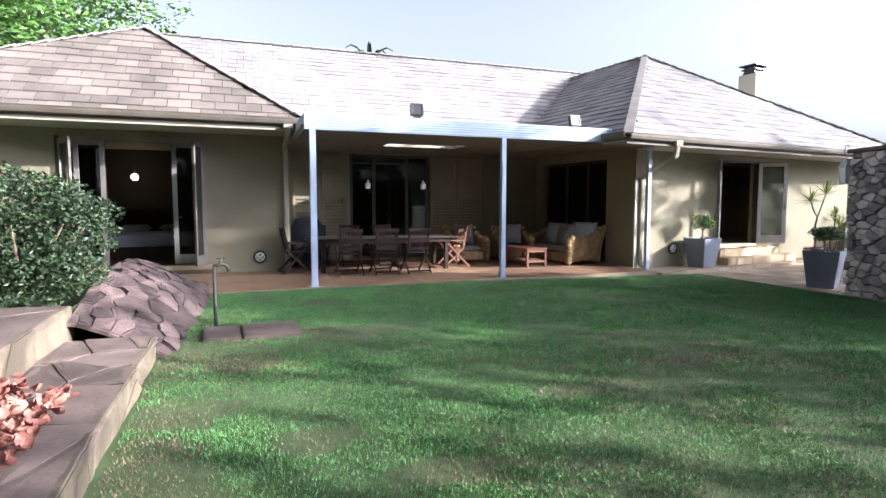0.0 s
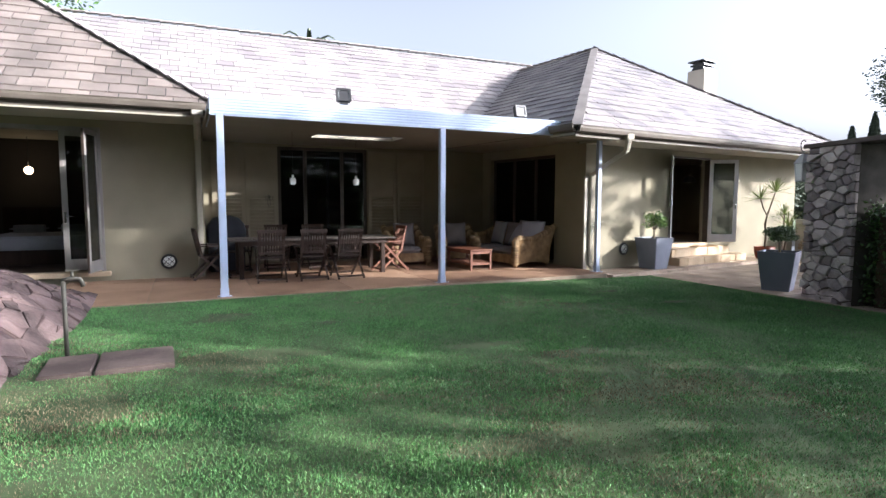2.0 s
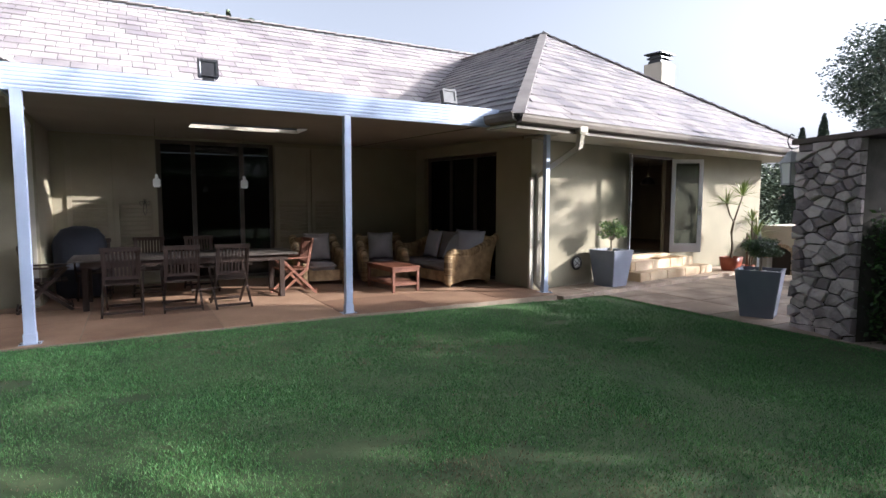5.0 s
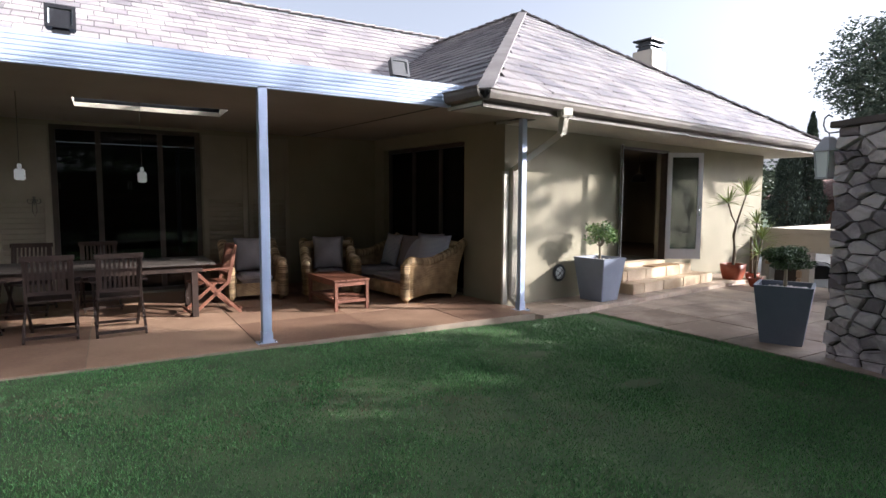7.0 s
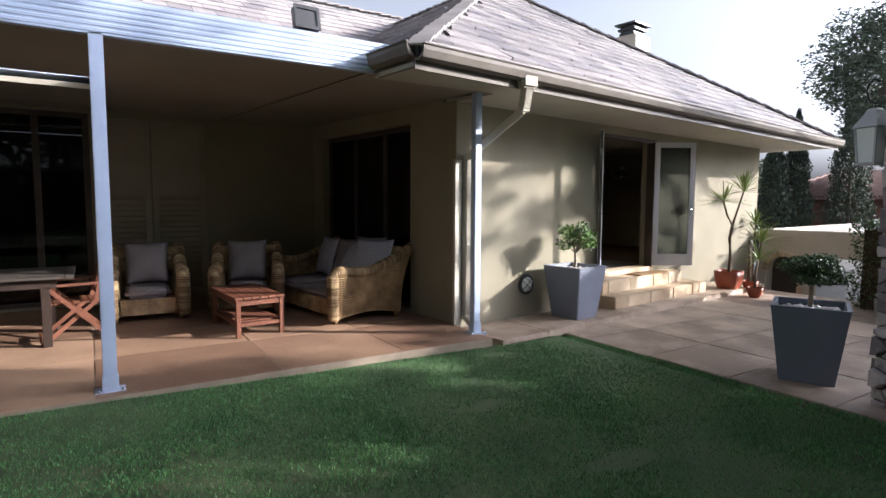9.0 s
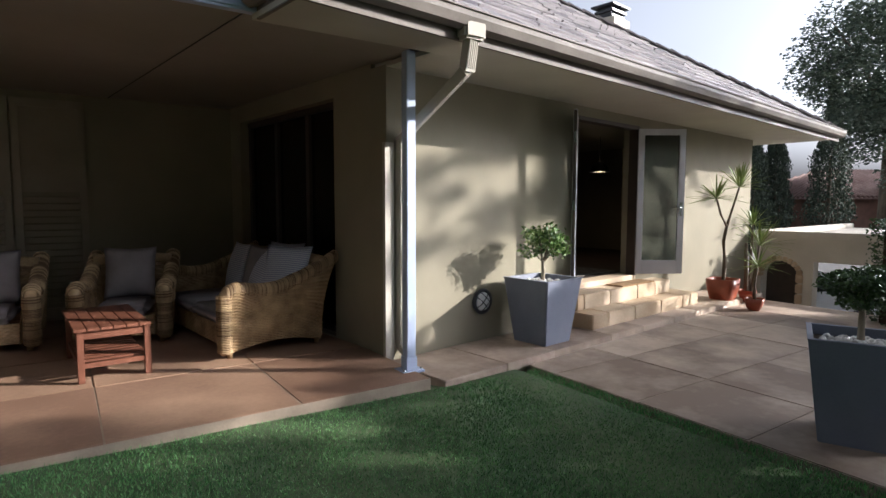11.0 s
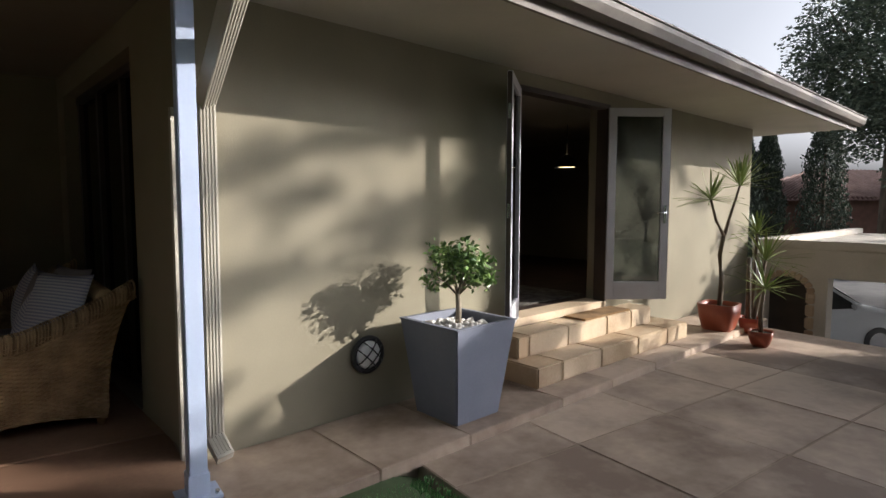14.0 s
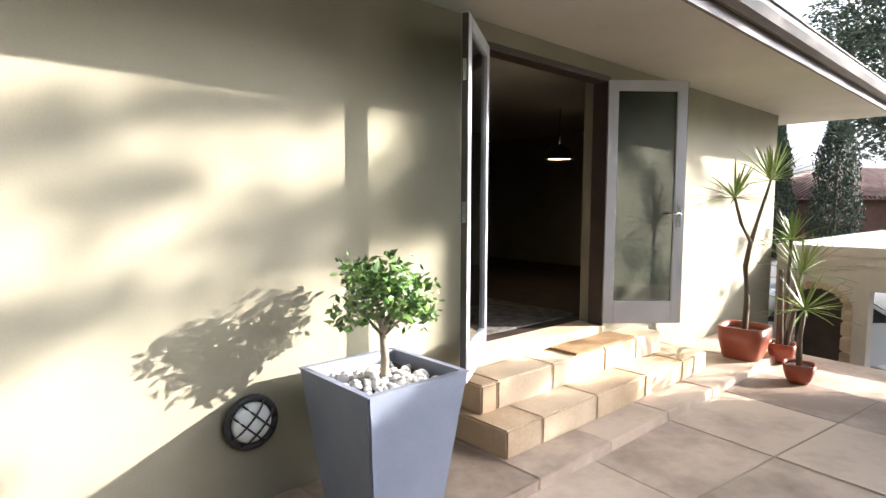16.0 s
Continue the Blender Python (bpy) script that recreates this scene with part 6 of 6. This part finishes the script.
cypress(42.0, 24.4, -2.0, 8.4, 1.05, 1)
cypress(43.6, 23.9, -2.0, 9.4, 1.0, 2)
cypress(45.5, 21.6, -2.0, 10.4, 1.25, 3)
tree("tree", 36.0, 15.6, -1.9, 14.0, (4.9, 4.9, 4.8), 130, 36000, 0.2, LEAF_HAZED, "large spreading evergreen beyond the driveway", 61, 0.4, small=0.2, shell=0.2)
tree("tree", 33.0, 10.5, -1.9, 10.0, (4.5, 4.5, 4.2), 50, 40000, 0.16, LEAF_HAZED, "broad dark evergreen beyond the driveway", 62, 0.35)
tree("tree", 49.0, 34.0, -2.0, 7.0, (4.0, 4.0, 3.0), 26, 6000, 0.4, LEAF_FAR, "grey-green tree in the distance", 63, 0.3)
tree("tree", 40.0, 29.0, -2.0, 6.0, (3.0, 3.0, 2.6), 24, 5000, 0.36, LEAF_FAR, "grey-green tree in the distance", 64, 0.25)
tree("tree", 62.0, 14.0, -2.0, 10.0, (7.0, 7.0, 4.5), 30, 6500, 0.55, LEAF_FAR, "hazy tree in the distance", 65, 0.3)
tree("tree", 62.0, 40.0, -2.0, 9.0, (7.0, 7.0, 4.0), 30, 6500, 0.55, LEAF_FAR, "hazy tree in the distance", 66, 0.3)
tree("tree", -8.0, 26.0, 0.0, 13.0, (6.0, 5.0, 4.4), 44, 20000, 0.26, LEAF_BRIGHT, "sunlit leafy tree behind the house roof", 67, 0.35)
pm = thing("palm", pose(5.9, 26.0, -0.72), "palm crown showing over the ridge", "palm")
bm = bmesh.new()
rod(bm, (0, 0, -0.1), (0, 0, 8.5), 0.22, 0.16, n=10)
part("trunk", bm, BARK, pm)
bm = bmesh.new()
rngm = random.Random(2)
for k in range(14):
    a = k * 0.45
    L = 1.1
    prev = None
    for i in range(5):
        f = i / 4
        c = Vector((math.cos(a) * L * f, math.sin(a) * L * f, 8.5 + 0.9 * math.sin(f * 2.2) * (0.6 + 0.4 * math.sin(k * 2))))
        s = Vector((-math.sin(a), math.cos(a), 0)) * 0.16 * (1 - 0.8 * f)
        cur = (bm.verts.new(c - s), bm.verts.new(c + Vector((0, 0, 0.06))), bm.verts.new(c + s))
        if prev:
            bm.faces.new((prev[0], prev[1], cur[1], cur[0]))
            bm.faces.new((prev[1], prev[2], cur[2], cur[1]))
        prev = cur
part("fronds", bm, LEAF_FAR, pm)

# branch of the near tree at the garden's left edge
br = thing("tree", pose(-5.2, 6.5, 0.3), "old garden tree at the edge of the steps", "tree")
bm = bmesh.new()
tube(bm, [(-0.5, 0, 0), (-0.4, 0, 2.0), (0.0, 0.4, 3.3), (1.0, 1.2, 4.35), (2.0, 2.0, 4.9)], [0.28, 0.24, 0.2, 0.13, 0.05], 10)
part("trunk", bm, BARK, br)
rgt = np.random.default_rng(70)
V, F = leaf_cloud(1800, blob_points(1800, [(1.6, 2.0, 5.6, 1.4, 1.2, 0.6), (-0.5, 1.0, 6.2, 1.6, 1.4, 0.8), (-1.5, -0.5, 5.8, 1.5, 1.5, 0.8)], rgt), 0.14, rgt)
ob = fast_mesh("crown", V, F, LEAF_BRIGHT)
ob.parent = br

# garden trees towards the sun: they shade the lawn and dapple the walls
SHADE = ((23.5, 3.4, 6.1, 2.9, 71, 2700, 3.2), (21.3, -2.1, 12.4, 3.3, 72, 6600, 5.2), (19.3, -4.0, 12.2, 3.3, 73, 3500, 5.1), (14.8, -8.8, 11.4, 3.4, 74, 3000, 4.8), (11.0, -12.5, 11.0, 3.4, 75, 4200, 4.6), (26.0, 6.8, 5.0, 2.2, 76, 2200, 2.6), (20.8, 2.75, 5.92, 2.1, 79, 3200, 1.6), (16.0, -3.2, 5.8, 2.4, 77, 800, 2.6), (12.0, -6.6, 6.2, 2.6, 78, 1700, 2.6))
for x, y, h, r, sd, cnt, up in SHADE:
    tree("tree", x, y, -0.2 if x < 15 else -1.6, h + (0 if x < 15 else 1.2), (r, r, up), 36, cnt, 0.34, LEAF, "broad leafy garden tree that shades the lawn", sd, 0.22, small=0.36)

# an unseen tree added by the drive, its drooping limbs laid out to streak the sunlit wall
def drooping_tree():
    rng = np.random.default_rng(91)
    reach = SUN_TO * 16.0

    def over(u, w, d=0.0):
        """The place high in the crown that shades the spot (u, w) of the right wing's front wall."""
        return MR @ Vector((u, 0, w)) + reach + SUN_TO * d
    foot = over(2.5, 1.0)
    t = thing("tree", pose(foot.x, foot.y, -1.6), "unseen tree with drooping leafy limbs, added to streak the wall with shade", "tree")
    back = Vector((-foot.x, -foot.y, 1.6))
    bm = bmesh.new()
    tops = over(2.45, 2.6) + back
    tube(bm, [(0, 0, -0.1), (0.05, 0, 3.0), tuple(over(2.5, 1.0) + back), tuple(tops)], [0.26, 0.2, 0.12, 0.06], 10)
    limbs = (((2.5, 2.25), (1.6, 2.12), (0.8, 1.98), (0.1, 1.72), (-0.5, 1.5)), ((2.5, 1.75), (1.9, 1.6), (1.4, 1.47), (0.95, 1.38)),
             ((2.5, 1.5), (1.6, 1.26), (0.9, 1.15), (0.2, 1.02), (-0.6, 0.75)), ((0.75, 1.66), (0.5, 1.58), (0.25, 1.45)),
             ((2.55, 2.5), (2.3, 2.1), (2.2, 1.75), (2.25, 1.4)), ((2.6, 2.3), (3.4, 2.1), (4.6, 2.0), (5.3, 1.6)),
             ((2.6, 1.6), (3.6, 1.3), (5.0, 1.0), (5.6, 0.6)), ((5.4, 2.2), (6.2, 1.9), (7.0, 1.5)))
    counts = (330, 190, 300, 70, 300, 200, 220, 130)
    pts = []
    for limb, n in zip(limbs, counts):
        d = rng.uniform(-1.5, 1.5)
        line = [over(u, w, d * k / len(limb)) + back for k, (u, w) in enumerate(limb)]
        tube(bm, [tuple(p) for p in line], [0.035 - 0.028 * k / (len(line) - 1) for k in range(len(line))], 6)
        for _ in range(n):
            f = rng.uniform(0, len(line) - 1.001)
            k = int(f)
            p = line[k].lerp(line[k + 1], f - k)
            spread = 0.055 + 0.05 * math.sin(f * 5.0 + n) ** 2
            pts.append((p.x + rng.normal() * spread, p.y + rng.normal() * spread, p.z + rng.normal() * spread))
    part("trunk", bm, BARK, t)
    V, F = leaf_cloud(len(pts), np.array(pts), 0.17, rng, 0.8, 0.5)
    ob = fast_mesh("crown", V, F, LEAF)
    ob.parent = t


drooping_tree()

# unseen trees and hedges added behind and beside the walk to block low sky light
RING = ((-10, -9, 15), (-5, -12, 17), (0.5, -12.5, 16), (5.5, -13, 16), (-13, -3.5, 15), (-14, 3.0, 14), (-15, 9.5, 12), (-9, -13.5, 17), (3, -16, 18), (-3, -17, 18), (-16.5, -1, 16), (9.0, -16.5, 16))
for k, (x, y, h) in enumerate(RING):
    tree("tree", x, y, -0.15, h, (3.8, 3.8, h * 0.46), 60, 6500, 0.55, LEAF, "unseen dense leafy tree added to block the low sky", 100 + k, 0.25, small=0.42)
hedge(-16, 12, -11.2, -9.8, -0.2, 3.2, 9000, "unseen tall dense hedge added behind the lawn to block the low sky", 120, 0.22, False)
hedge(-12.6, -11.2, -9.5, 12, 0.0, 3.2, 8000, "unseen tall dense hedge added beside the garden to block the low sky", 121, 0.22, False)

# ---- grass ----
def grass_field(name, mat, n, seed, lo, hi, pick, label):
    rng = np.random.default_rng(seed)
    r = rng.uniform(0, 1, n)
    # denser towards the walked side
    x = rng.uniform(-0.7, 9.93, n)
    y = 0.6 + (10.0 - 0.6) * r ** 1.35
    keep = pick(x, y, rng)
    keep &= ~((np.abs(x - 0.12) < 0.52) & (np.abs(y - 6.5) < 0.34))
    keep &= x > np.where(y < 5.7, -0.71, -0.55)
    x, y = x[keep], y[keep]
    n = len(x)
    z = 0.07 - 0.017 * np.clip(x, -1, 10)
    z = np.where(x < 8.7, np.minimum(z, np.maximum(0, 9.6 - y) * 0.03), z)
    h = rng.uniform(lo, hi, n)
    a = rng.uniform(0, 6.283, n)
    w = rng.uniform(0.0025, 0.005, n)
    lx, ly = rng.normal(0, 0.6, n) * h, rng.normal(0, 0.6, n) * h
    V = np.stack([np.stack([x - np.cos(a) * w, y - np.sin(a) * w, z - 0.01], 1), np.stack([x + np.cos(a) * w, y + np.sin(a) * w, z - 0.01], 1), np.stack([x + lx, y + ly, z + h], 1)], 1).reshape(-1, 3)
    F = np.arange(n * 3).reshape(-1, 3)
    ob = fast_mesh(name, V, F, mat)
    tagged(ob, label, "grass", "", "stuff")


def patch(x, y):
    return np.sin(x * 1.1 + 1.3 * np.sin(y * 0.7)) + np.sin(y * 1.5 + x * 0.6 + 2) + 0.6 * np.sin(x * 3.1 + y * 2.3)


WORN = ((1.54, 6.27, 0.6, 0.2), (1.2, 8.45, 0.4, 0.25), (3.6, 5.95, 0.6, 0.12), (7.7, 7.3, 0.3, 0.1), (7.5, 8.5, 0.25, 0.1), (1.3, 6.42, 0.75, 0.2), (-0.33, 4.06, 0.35, 0.3), (0.4, 3.4, 0.4, 0.22), (0.05, 5.3, 0.3, 0.3), (4.1, 4.21, 0.5, 0.16), (1.3, 6.2, 0.5, 0.3), (1.1, 8.2, 0.45, 0.2), (4.3, 5.35, 0.4, 0.15), (-0.45, 2.9, 0.3, 0.9), (2.3, 7.6, 0.3, 0.14), (1.1, 2.75, 0.35, 0.16), (2.6, 3.7, 0.45, 0.14))


def worn(x, y):
    """How far the lawn is worn to bare earth: 1 in the middle of a worn spot, 0 away from it."""
    w = np.zeros(len(x))
    for cx, cy, rx, ry in WORN:
        w = np.maximum(w, 1.0 - ((x - cx) / rx) ** 2 * 0.6 - ((y - cy) / ry) ** 2 * 0.6)
    return w.clip(0, 1)


def clump(x, y):
    return 0.7 * np.sin(x * 7.3 + 2 * np.sin(y * 5.1)) * np.sin(y * 8.7 + 1.5 * np.sin(x * 4.3)) + 0.5 * np.sin(x * 17 + y * 5) * np.sin(y * 19 - x * 6)


grass_field("grass", BLADE, 900000, 1, 0.009, 0.025, lambda x, y, rng: 0.55 * patch(x, y) + 1.2 * clump(x, y) + rng.normal(0, 0.7, len(x)) - 0.24 * (6.5 - y).clip(0, 6) - 0.8 * (0.1 - x).clip(0, 1) - 3.2 * worn(x, y) > -1.35, "short green lawn grass")
grass_field("dry_grass", DRYBLADE, 480000, 2, 0.008, 0.021, lambda x, y, rng: patch(x, y) + clump(x, y) + rng.normal(0, 0.9, len(x)) + 0.45 * (y + x * 0.45 - 5.5) - 1.2 * worn(x, y) < -0.5, "dry straw-coloured grass in worn patches")
